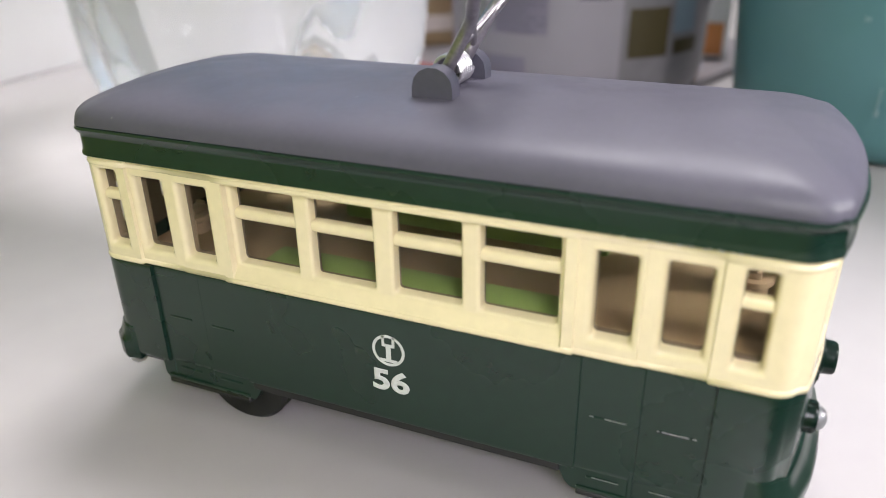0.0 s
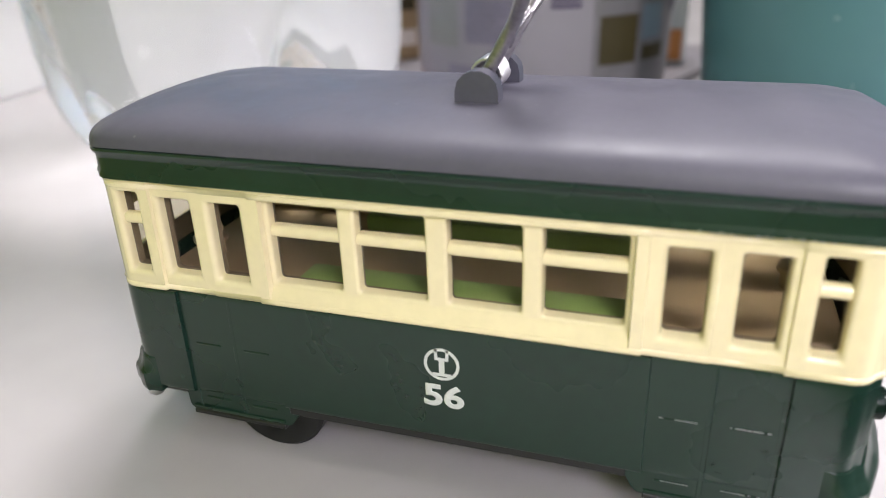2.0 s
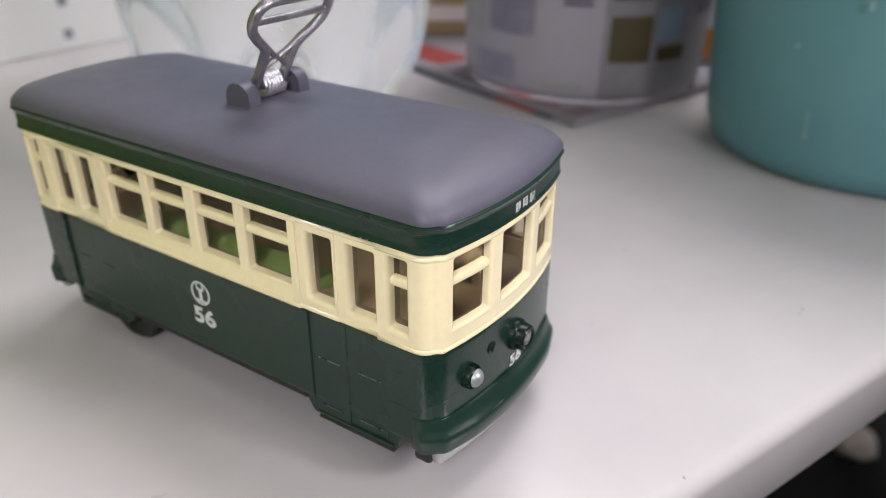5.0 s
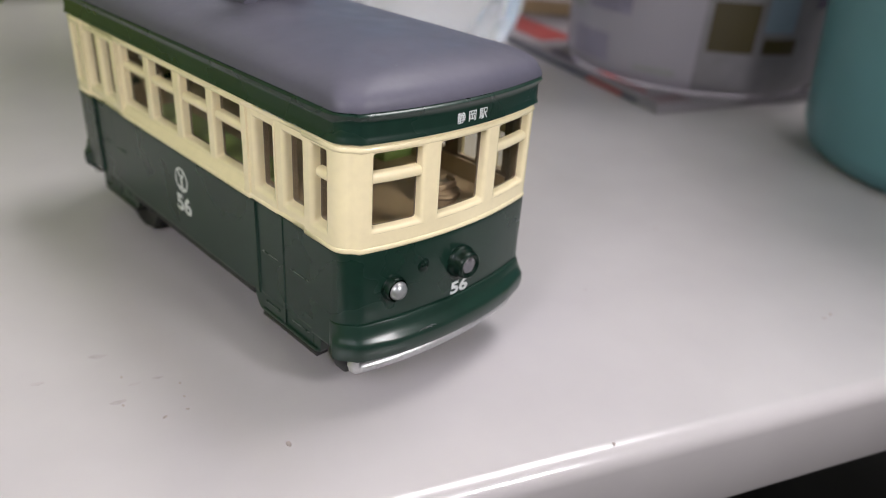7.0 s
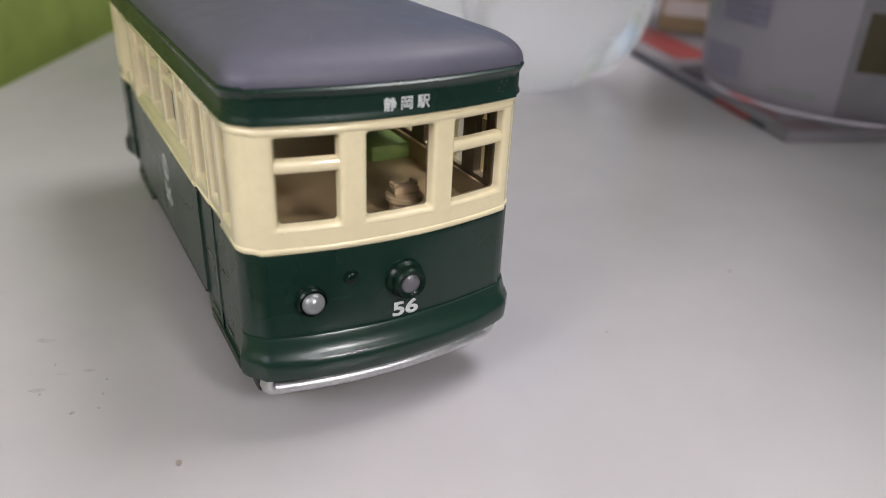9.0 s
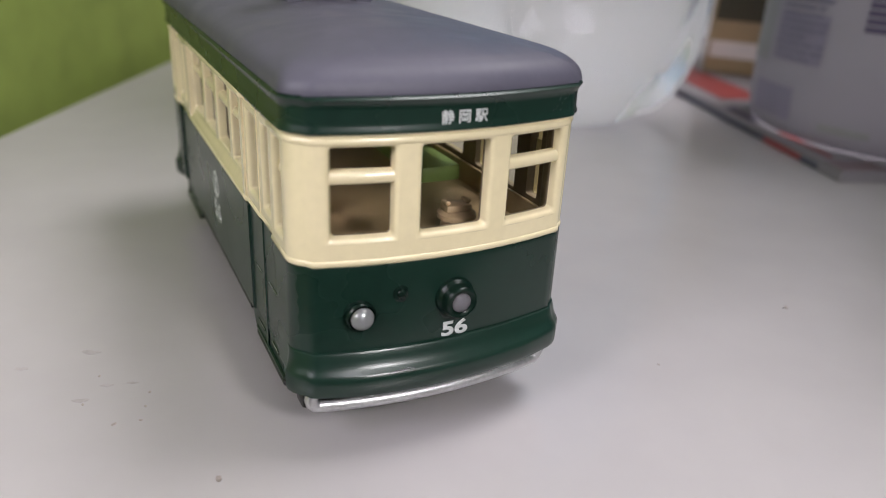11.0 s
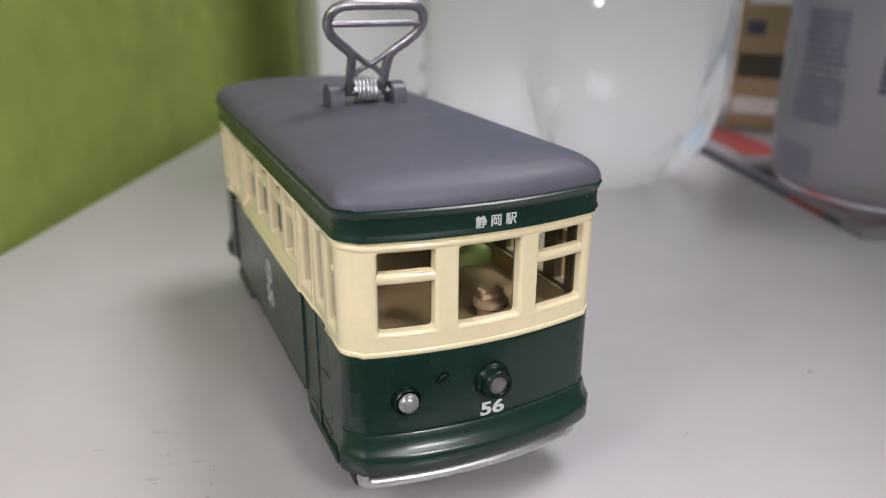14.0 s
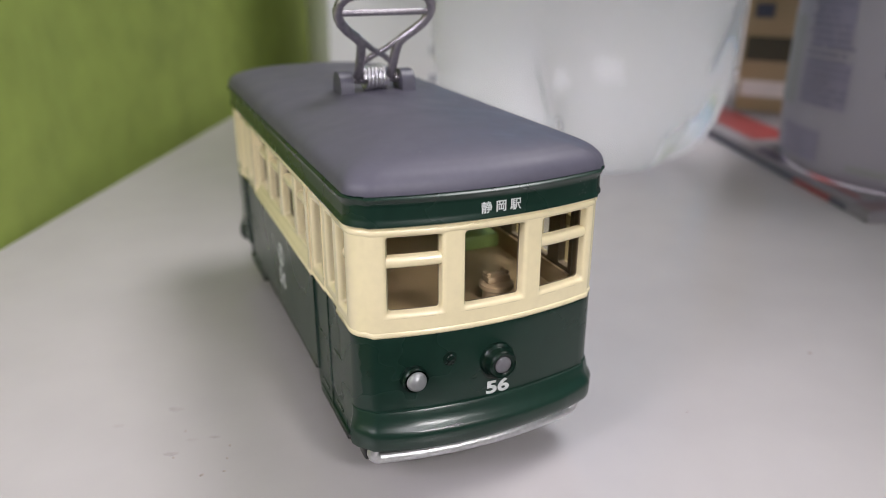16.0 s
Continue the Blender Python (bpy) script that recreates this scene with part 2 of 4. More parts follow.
def build_table():
    # local x runs along the front edge, local y away from it
    t = thing("table", on_table(0, 0), "white laminate tabletop with a rounded front edge and small stains", "table", kind="structure", rz=TABLE_RZ)
    bm = bmesh.new()
    R, TH = 0.0035, 0.0187
    prof = [(0.60, 0.0)] + [(0.0 - R * math.sin(radians(a)) + 0.0, -R + R * math.cos(radians(a))) for a in range(0, 91, 10)]
    prof += [(-R, -TH + 0.002), (-R + 0.0006, -TH + 0.0006), (-R + 0.002, -TH), (0.60, -TH)]
    # the table's end follows the curtain, a little out of square
    rows = [[bm.verts.new((x0 + k * y, y, z)) for y, z in prof] for x0, k in ((-0.004, SKEW), (1.0, 0.0))]
    for j in range(len(prof)):
        k = (j + 1) % len(prof)
        bm.faces.new((rows[0][j], rows[1][j], rows[1][k], rows[0][k]))
    bm.faces.new(rows[0])
    bm.faces.new(rows[1][::-1])
    part("tabletop", bm, TABLE, t)
    for x, y in ((0.08, 0.06), (0.93, 0.06), (0.13, 0.53), (0.93, 0.53)):
        bm = bmesh.new()
        box(bm, x - 0.025, x + 0.025, y - 0.025, y + 0.025, -0.72, -TH, 0.004)
        part("leg", bm, WALL, t)
    rng = random.Random(12)
    for a, b, r in STAINS:
        bm = bmesh.new()
        loop = []
        for k in range(14):
            q = 2 * math.pi * k / 14
            rr = r * rng.uniform(0.45, 1.0)
            loop.append((a + 1.6 * rr * math.cos(q), b + 0.7 * rr * math.sin(q)))
        low = [bm.verts.new((x, y, 0.00001)) for x, y in loop]
        top = [bm.verts.new((x, y, 0.00004)) for x, y in loop]
        bm.faces.new(low[::-1])
        bm.faces.new(top)
        for k in range(14):
            m = (k + 1) % 14
            bm.faces.new((low[k], low[m], top[m], top[k]))
        part("stain", bm, STAIN, t, "faint brownish stain", smooth=False)
    return t


build_table()


def room():
    bm = bmesh.new()
    box(bm, -2.2, 2.4, -1.6, 2.4, -0.78, -0.72)
    tagged(link("floor", bm, FLOOR, smooth=False), "dark floor of the room", "floor", kind="structure")
    bm = bmesh.new()
    box(bm, -2.2, 2.4, -1.6, 2.4, 1.40, 1.46)
    tagged(link("ceiling", bm, WALL, smooth=False), "plain pale ceiling", "ceiling", kind="structure")
    for name, b in (("wall_north", (-2.2, 2.4, 2.3, 2.4)), ("wall_south", (-2.2, 2.4, -1.6, -1.5)), ("wall_east", (2.3, 2.4, -1.5, 2.3)), ("wall_west", (-2.2, -2.1, -1.5, 2.3))):
        bm = bmesh.new()
        box(bm, *b, -0.72, 1.40)
        tagged(link(name, bm, WALL, smooth=False), "plain pale painted wall", "wall", kind="structure")


room()


def curtain():
    # hangs just beyond the table's end, along local y
    bm = bmesh.new()
    nx, nz = 90, 14
    grid = []
    for i in range(nx + 1):
        y = -0.15 + 1.15 * i / nx
        col = []
        for j in range(nz + 1):
            z = -0.70 + 1.35 * j / nz
            w = 0.006 * math.sin(y * 17 + 0.6 * z) + 0.003 * math.sin(y * 41 + 2 + 2.2 * z)
            col.append(bm.verts.new((-0.014 + w + SKEW * y, y, z)))
        grid.append(col)
    for i in range(nx):
        for j in range(nz):
            bm.faces.new((grid[i][j], grid[i + 1][j], grid[i + 1][j + 1], grid[i][j + 1]))
    bmesh.ops.solidify(bm, geom=list(bm.faces), thickness=0.0015)
    ob = link("curtain", bm, CURTAIN, matrix=pose(*on_table(0, 0), 0, 0, TABLE_RZ))
    tagged(ob, "lime green cloth curtain hanging along the table's end", "curtain")


curtain()


# ---- the tram ----
XC, YC = -0.0038, -0.0003
tram = thing("toy_tram", (XC, YC, 0), "die-cast toy tram, dark green and cream with a grey roof", "toy")
HB, XE, SAG, RC = 0.0204, 0.0536, 0.0030, 0.0030


def outline(hb=HB, xe=XE, sag=SAG, rc=RC, n_end=16, n_c=6, n_side=2):
    """The tram's plan as a loop of points, turning left, from the middle of the near side."""
    xc = xe - sag
    q = []
    for i in range(n_side + 1):
        q.append((i / n_side * (xc - rc), -hb))
    ang = math.atan2(2 * sag, hb) * 0.85
    for i in range(1, n_c):
        a = radians(-90) + (radians(90) - ang) * i / n_c
        q.append((xc - rc + rc * math.cos(a), -hb + rc + rc * math.sin(a)))
    y0 = -hb + rc * 0.78
    for i in range(n_end + 1):
        y = y0 + (0 - y0) * i / n_end
        q.append((xe - sag * (abs(y) / hb) ** 2, y))
    quarter = q
    loop = quarter + [(x, -y) for x, y in quarter[::-1][1:]]
    loop += [(-x, -y) for x, y in quarter[1:]] + [(-x, y) for x, y in quarter[::-1][1:-1]]
    return loop


LOOP = [Vector((x, y, 0)) for x, y in outline()]
ARC = [0.0]
for i in range(len(LOOP)):
    ARC.append(ARC[-1] + (LOOP[(i + 1) % len(LOOP)] - LOOP[i]).length)
NORM = []
for i in range(len(LOOP)):
    d = LOOP[(i + 1) % len(LOOP)] - LOOP[i - 1]
    NORM.append(Vector((d.y, -d.x, 0)).normalized())
TOTAL = ARC[-1]


def skin(s, z, depth=0.0):
    """A place on the tram's wall: s along its plan, z up, depth inwards."""
    s %= TOTAL
    i = max(k for k in range(len(LOOP)) if ARC[k] <= s)
    f = (s - ARC[i]) / (ARC[i + 1] - ARC[i])
    j = (i + 1) % len(LOOP)
    p, n = LOOP[i].lerp(LOOP[j], f), NORM[i].lerp(NORM[j], f).normalized()
    p = p - n * depth
    return Vector((p.x, p.y, z))


def s_side(x, far=False):
    """Arc length of x on the near side, or on the far one."""
    return (TOTAL / 2 - x) if far else x % TOTAL


def s_end(y, rear=False):
    """Arc length of y on the front end, or on the rear one."""
    best = min((abs(LOOP[i].y - y), ARC[i]) for i in range(len(LOOP)) if LOOP[i].x > XE - SAG - 0.001)
    i = next(k for k in range(len(LOOP)) if ARC[k] == best[1])
    s = best[1] + (y - LOOP[i].y)
    return (TOTAL - s) if rear else s


Z_FOOT, Z_SILL, Z_HEAD, Z_EAVE = 0.0102, 0.0279, 0.0446, 0.0492

CX = 0.00065          # the middle of the side's bays, a little ahead of the body's middle
BAYS = []             # (s0, s1, z0, z1, transom or None, at an end)
for far in (False, True):
    for sx in (-1, 1):
        for a, b, z0, z1, bar in ((0.0016, 0.0108, 0.0313, 0.0429, True), (0.0136, 0.02335, 0.0313, 0.0429, True), (0.0278, 0.0323, 0.0309, 0.0421, False), (0.0358, 0.0404, 0.0309, 0.0421, False), (0.0438, 0.0467, 0.0311, 0.0428, True)):
            s0, s1 = sorted((s_side(CX + sx * a, far), s_side(CX + sx * b, far)))
            if s0 < 0.03 and s1 > TOTAL - 0.03:
                s0, s1 = s1 - TOTAL, s0
            BAYS.append((s0, s1, z0, z1, (0.0377, 0.0394) if bar else None, False))
for rear in (False, True):
    for a, b, bar in ((-0.0166, -0.0085, True), (-0.0047, 0.0043, False), (0.0083, 0.0157, True)):
        s0, s1 = sorted((s_end(a, rear), s_end(b, rear)))
        BAYS.append((s0, s1, 0.0317, 0.0430, (0.0384, 0.0401) if bar else None, True))

# the sliding door leaves stand in from the wall, the second behind the first
STEPS = ((0.02575, 0.00035), (0.0334, 0.00052), (0.0415, 0.0))


def inset(s):
    p = skin(s, 0)
    if abs(p.y) < HB - 0.0002:
        return 0.0
    d, x = 0.0, abs(p.x - CX)
    for edge, depth in STEPS:
        if x > edge:
            d = depth
    return d


RUN = set(round(a, 7) for a in ARC[:-1])      # where the wall is cut along its plan
for far in (False, True):
    for sx in (-1, 1):
        for edge, _ in STEPS:
            for e in (-0.00006, 0.00006):
                RUN.add(round(s_side(CX + sx * (edge + e), far) % TOTAL, 7))
RUN = sorted(RUN)


# the panel in which the pilasters stand back: from, to, foot, foot's slope, head, depth
PANELS = ((0.0, 0.0243, 0.0287, 0.0305, 0.0434, 0.00095),)
RAMP = 0.00018


def relief(s, z):
    p = skin(s, 0)
    if abs(p.y) < HB - 0.0002:
        return 0.0
    x = abs(p.x - CX)
    for x0, x1, za, zb, zc, depth in PANELS:
        if (x0 == 0.0 or x > x0) and x < x1 and za < z < zc:
            k = min(1.0, (x1 - x) / RAMP, 1.0 if x0 == 0.0 else (x - x0) / RAMP, (z - za) / (zb - za), (zc - z) / RAMP)
            return depth * max(0.0, k)
    return 0.0


PANEL_RUN, PANEL_Z = set(), set()
for x0, x1, za, zb, zc, depth in PANELS:
    PANEL_Z |= {za, za + (zb - za) / 2, zb, zc - RAMP, zc}
    for far in (False, True):
        for sx in (-1, 1):
            for x in (x0, x0 + RAMP, x1 - RAMP, x1) if x0 else (x1 - RAMP, x1):
                PANEL_RUN.add(s_side(CX + sx * x, far) % TOTAL)


def wall_at(s, z, depth=0.0):
    return skin(s, z, depth + inset(s))


def panel_at(s, z):
    return skin(s, z, inset(s) + relief(s, z))


GLASS_SIDE, GLASS_DOOR, GLASS_CORNER, GLASS_END, LINING = 0.0024, 0.0019, 0.0015, 0.0012, 0.0029


def glass_depth(bay):
    x = abs(skin(bay[0], 0).x)
    return GLASS_END if bay[5] else GLASS_CORNER if x > 0.042 else GLASS_DOOR if x > 0.0265 else GLASS_SIDE


def lining(s):
    return LINING if abs(skin(s, 0).y) > HB - 0.9 * RC else 0.0016


def bay_loops(bay):
    """The widths by which a bay opens outwards, from the wall's face to its glass: sides, foot, head, depth."""
    s0, s1, z0, z1, bar, end = bay
    d0 = 0.0 if end else inset((s0 + s1) / 2) + relief((s0 + s1) / 2, (z0 + z1) / 2)
    if end:
        out, r, low, top, glass, dr = 0.00025, 0.00065, 0.0002, 0.0001, glass_depth(bay), 0.00055
    else:
        out, r, low, top, glass, dr = 0.00015, 0.00050, 0.00025, 0.0, glass_depth(bay), 0.00045
    if not end and relief((s0 + s1) / 2, (z0 + z1) / 2) == 0.0:
        out, r, low, top, dr = 0.00012, 0.00080, 0.00035, 0.0, 0.00085
    steps = [(out + r * (1 - math.sin(radians(a))), low + r * (1 - math.sin(radians(a))), top + 0.7 * r * (1 - math.sin(radians(a))), d0 + dr * (1 - math.cos(radians(a)))) for a in range(0, 91, 15)]
    return steps + [(0.0, 0.0, 0.0, glass), (0.0, 0.0, 0.0, 0.0016 if end else LINING)]


def window_band():
    bm = bmesh.new()
    opened = []
    for bay in BAYS:
        gx, gb, gt, _ = bay_loops(bay)[0]
        opened.append((bay[0] - gx, bay[1] + gx, bay[2] - gb, bay[3] + gt))

    def cells(rects, extra, face, index):
        ss = sorted({round(v % TOTAL, 6) for w in rects for v in w[:2]} | {round(a, 6) for a in extra})
        ss = [s for i, s in enumerate(ss) if i == 0 or s - ss[i - 1] > 1.5e-5]
        zs = sorted({round(v, 6) for w in rects for v in w[2:4]} | {Z_SILL, Z_HEAD} | ({round(z, 6) for z in PANEL_Z} if index == 0 else set()))
        zs = [z for i, z in enumerate(zs) if i == 0 or z - zs[i - 1] > 1e-5]
        for i in range(len(ss)):
            s0, s1 = ss[i], ss[(i + 1) % len(ss)]
            if s1 < s0:
                s1 += TOTAL
            sm = (s0 + s1) / 2
            for z0, z1 in zip(zs, zs[1:]):
                zm = (z0 + z1) / 2
                if not any(w[2] < zm < w[3] and (w[0] < sm < w[1] or w[0] < sm - TOTAL < w[1]) for w in rects):
                    q = [face(s0, z0), face(s1, z0), face(s1, z1), face(s0, z1)]
                    f = bm.faces.new([bm.verts.new(p) for p in (q if index == 0 else q[::-1])])
                    f.material_index = index
        return ss

    ss = cells(opened, RUN + sorted(PANEL_RUN), panel_at, 0)
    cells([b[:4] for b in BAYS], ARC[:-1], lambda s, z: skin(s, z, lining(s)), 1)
    for bay in BAYS:
        s0, s1, z0, z1 = bay[:4]

        def rect(gx, gb, gt, depth, r, n=4):
            a, b, c, d = s0 - gx, s1 + gx, z0 - gb, z1 + gt
            pts = []
            for cs, cz, turn in ((a + r, c + r, 180), (b - r, c + r, 270), (b - r, d - r, 0), (a + r, d - r, 90)):
                pts += [(cs + r * math.cos(radians(turn + 90 * k / n)), cz + r * math.sin(radians(turn + 90 * k / n))) for k in range(n + 1)]
            full = []
            for (p, q), (p2, q2) in zip(pts, pts[1:] + pts[:1]):
                full += [(p, q), (p + (p2 - p) / 2, q + (q2 - q) / 2)]
            return [skin(p, q, depth) for p, q in full]
        steps = bay_loops(bay)
        loops = [[bm.verts.new(p) for p in rect(*st, 1e-6 if k == 0 else min(0.0002 + 0.0001 * k, 0.0005))] for k, st in enumerate(steps)]
        for a, b in zip(loops, loops[1:]):
            for k in range(len(a)):
                m = (k + 1) % len(a)
                face = bm.faces.new((a[k], b[k], b[m], a[m]))
                # behind the glass the reveal turns brown in place of shade
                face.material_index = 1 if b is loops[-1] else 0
    for z in (Z_SILL, Z_HEAD):
        for i in range(len(ss)):
            s0, s1 = ss[i], ss[(i + 1) % len(ss)]
            if s1 < s0:
                s1 += TOTAL
            bm.faces.new([bm.verts.new(p) for p in (wall_at(s0, z), wall_at(s1, z), skin(s1, z, lining(s1)), skin(s0, z, lining(s0)))])
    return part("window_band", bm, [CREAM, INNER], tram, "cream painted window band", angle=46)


band = window_band()


def transoms():
    """The bar across each two-light bay, set in from the pilasters."""
    for bay in BAYS:
        s0, s1, z0, z1, bar, end = bay
        if not bar:
            continue
        bm = bmesh.new()
        lo, hi = bar
        back = glass_depth(bay) + 0.0003
        nose = 0.00028 if end else 0.00130 if abs(skin(s0, 0).x) < 0.03 else 0.0007
        h = (hi - lo) / 2
        prof = [(back, lo)] + [(nose + 0.0006 * (1 - math.cos(radians(a))), (lo + hi) / 2 + h * math.sin(radians(a))) for a in range(-90, 91, 18)] + [(back, hi + 0.0001)]
        over, n, rows = 0.0007, 6, []
        for i in range(n + 1):
            s = s0 - over + (s1 - s0 + 2 * over) * i / n
            rows.append([bm.verts.new(skin(s, z, d)) for d, z in prof])
        for a, b in zip(rows, rows[1:]):
            for k in range(len(prof)):
                m = (k + 1) % len(prof)
                bm.faces.new((a[k], b[k], b[m], a[m]))
        bm.faces.new(rows[0])
        bm.faces.new(rows[-1][::-1])
        part("transom", bm, CREAM, band, angle=50)


transoms()


def panes():
    for bay in BAYS:
        s0, s1, z0, z1, bar, end = bay
        for za, zb in (((z0, bar[0]), (bar[1], z1)) if bar else ((z0, z1),)):
            bm = bmesh.new()
            G, n = 0.0003, 3
            d0 = glass_depth(bay) + 0.00004
            lay = []
            for d in (d0, d0 + 0.0003):
                lay.append([[bm.verts.new(skin(s0 - G + (s1 - s0 + 2 * G) * k / n, z, d)) for k in range(n + 1)] for z in (za - G, zb + G)])
            for k in range(n):
                bm.faces.new((lay[0][0][k], lay[0][0][k + 1], lay[0][1][k + 1], lay[0][1][k]))
                bm.faces.new((lay[1][0][k], lay[1][1][k], lay[1][1][k + 1], lay[1][0][k + 1]))
                for r in (0, 1):
                    bm.faces.new((lay[0][r][k], lay[1][r][k], lay[1][r][k + 1], lay[0][r][k + 1]))
            for k in (0, n):
                bm.faces.new((lay[0][0][k], lay[0][1][k], lay[1][1][k], lay[1][0][k]))
            ob = part("pane", bm, PANE, band)
            ob.visible_shadow = False


panes()


def sweep_skin(bm, prof, stepped=True):
    """A closed band round the tram: profile of (outward, z)."""
    at, run = (wall_at, RUN) if stepped else (skin, ARC[:-1])
    rings = [[bm.verts.new(at(a, z, -o)) for a in run] for o, z in prof]
    for a, b in zip(rings, rings[1:]):
        for k in range(len(a)):
            m = (k + 1) % len(a)
            bm.faces.new((a[k], a[m], b[m], b[k]))
    return rings


def lower_body():
    bm = bmesh.new()
    sweep_skin(bm, [(-0.0018, Z_SILL - 0.0002), (0.0, Z_SILL - 0.0001), (0.00005, Z_SILL - 0.0004), (0.00005, Z_SILL - 0.0008), (0.00005, Z_FOOT + 0.0009), (0.00005, Z_FOOT + 0.0004), (-0.0003, Z_FOOT), (-0.0018, Z_FOOT), (-0.0018, Z_SILL - 0.0002)])
    part("lower_body", bm, GREEN, tram, "dark green painted lower body", angle=50)
    # the skirts that drop below the doors, stepped like the leaves above them
    for sy in (-1, 1):
        for sx in (-1, 1):
            bm = bmesh.new()
            for a, b, depth in ((0.0257, 0.0334, 0.00035), (0.0334, 0.0433, 0.00052)):
                y0, y1 = sy * (HB - depth - 0.00002), sy * (HB - 0.0022)
                pts = [(a, 0.0110), (a, 0.0069), (b, 0.0069), (b, 0.0110)]
                if a < 0.03:
                    pts = [(0.0232, 0.0110), (0.0236, 0.0098), (0.0246, 0.0078), (0.0252, 0.0071), (0.0257, 0.0069), (b, 0.0069), (b, 0.0110)]
                else:
                    pts = [(a, 0.0110), (a, 0.0069), (0.0424, 0.0069), (0.0429, 0.0071), (0.0432, 0.0076), (0.0434, 0.0110)]
                f0 = [bm.verts.new((CX + sx * x, y0, z)) for x, z in pts]
                f1 = [bm.verts.new((CX + sx * x, y1, z)) for x, z in pts]
                bm.faces.new(f0)
                bm.faces.new(f1[::-1])
                for k in range(len(pts)):
                    m = (k + 1) % len(pts)
                    bm.faces.new((f0[k], f0[m], f1[m], f1[k]))
            part("skirt", bm, GREEN, tram)
        # the black floor pan shows as a lip below the green
        bm = bmesh.new()
        y0, y1 = sorted((sy * (HB - 0.00005), sy * (HB - 0.0026)))
        box(bm, -0.0245, 0.0245, y0, y1, 0.0092, 0.0106, 0.0002, 1)
        for sx in (-1, 1):
            x0, x1 = sorted((CX + sx * 0.0262, CX + sx * 0.0425))
            box(bm, x0, x1, *sorted((sy * (HB - 0.0002), sy * (HB - 0.0026))), 0.0060, 0.0069, 0.0002, 1)
        part("floor_lip", bm, BLACK, tram, "black plastic lip below the green side")


lower_body()


def mouldings():
    for name, z in (("sill_moulding", Z_SILL + 0.0001), ("head_moulding", Z_HEAD - 0.0011)):
        bm = bmesh.new()
        sweep_skin(bm, [(-0.0002, z - 0.0001), (0.00008, z), (0.00014, z + 0.00013), (0.00017, z + 0.0003), (0.00016, z + 0.00045), (0.00011, z + 0.00060), (0.00002, z + 0.00075), (-0.0002, z + 0.0008)])
        part(name, bm, CREAM, band, angle=80)


mouldings()


def doors():
    """Each door leaf: its upright bead, two ribs and the step rib below."""
    for sy in (-1, 1):
        for sx in (-1, 1):
            for a, b, bead, depth in ((0.0274, 0.03165, (0.0327, 0.0334), 0.00035), (0.0355, 0.0398, (0.0408, 0.0414), 0.00052)):
                y = sy * (HB - depth)
                bm = bmesh.new()
                xs = sorted((CX + sx * bead[0], CX + sx * bead[1]))
                out = y + sy * 0.00007
                box(bm, xs[0], xs[1], min(y - sy * 0.0004, out), max(y - sy * 0.0004, out), 0.0072, 0.0276, 0.00012, 1)
                door = part("door", bm, GREEN, tram, angle=30)
                xs = sorted((CX + sx * a, CX + sx * b))
                for z in (0.0092, 0.0190):
                    bm = bmesh.new()
                    out = y + sy * 0.00017
                    box(bm, xs[0], xs[1], min(y - sy * 0.0003, out), max(y - sy * 0.0003, out), z, z + 0.0004, 0.00014, 2)
                    part("rib", bm, GREEN, door, angle=30)
            bm = bmesh.new()
            xs = sorted((CX + sx * 0.0262, CX + sx * 0.0424))
            y0, y1 = sorted((sy * (HB - 0.0010), sy * (HB - 0.00010)))
            box(bm, xs[0], xs[1], y0, y1, 0.0071, 0.0077, 0.0002, 2)
            part("step_rib", bm, GREEN, tram, angle=30)


doors()


def cornice():
    bm = bmesh.new()
    sweep_skin(bm, [(-0.0019, Z_HEAD + 0.0001), (0.0002, Z_HEAD + 0.0001), (0.00055, Z_HEAD + 0.0003), (0.00055, Z_HEAD + 0.0006), (0.00035, Z_HEAD + 0.0010), (0.00032, Z_HEAD + 0.0014), (0.0003, Z_EAVE - 0.0016), (0.0003, Z_EAVE - 0.0012), (0.0007, Z_EAVE - 0.0007), (0.0009, Z_EAVE - 0.0003), (0.0006, Z_EAVE), (-0.0019, Z_EAVE), (-0.0019, Z_HEAD + 0.0001)], stepped=False)
    part("cornice", bm, GREEN, tram, "dark green band below the roof", angle=50)


cornice()


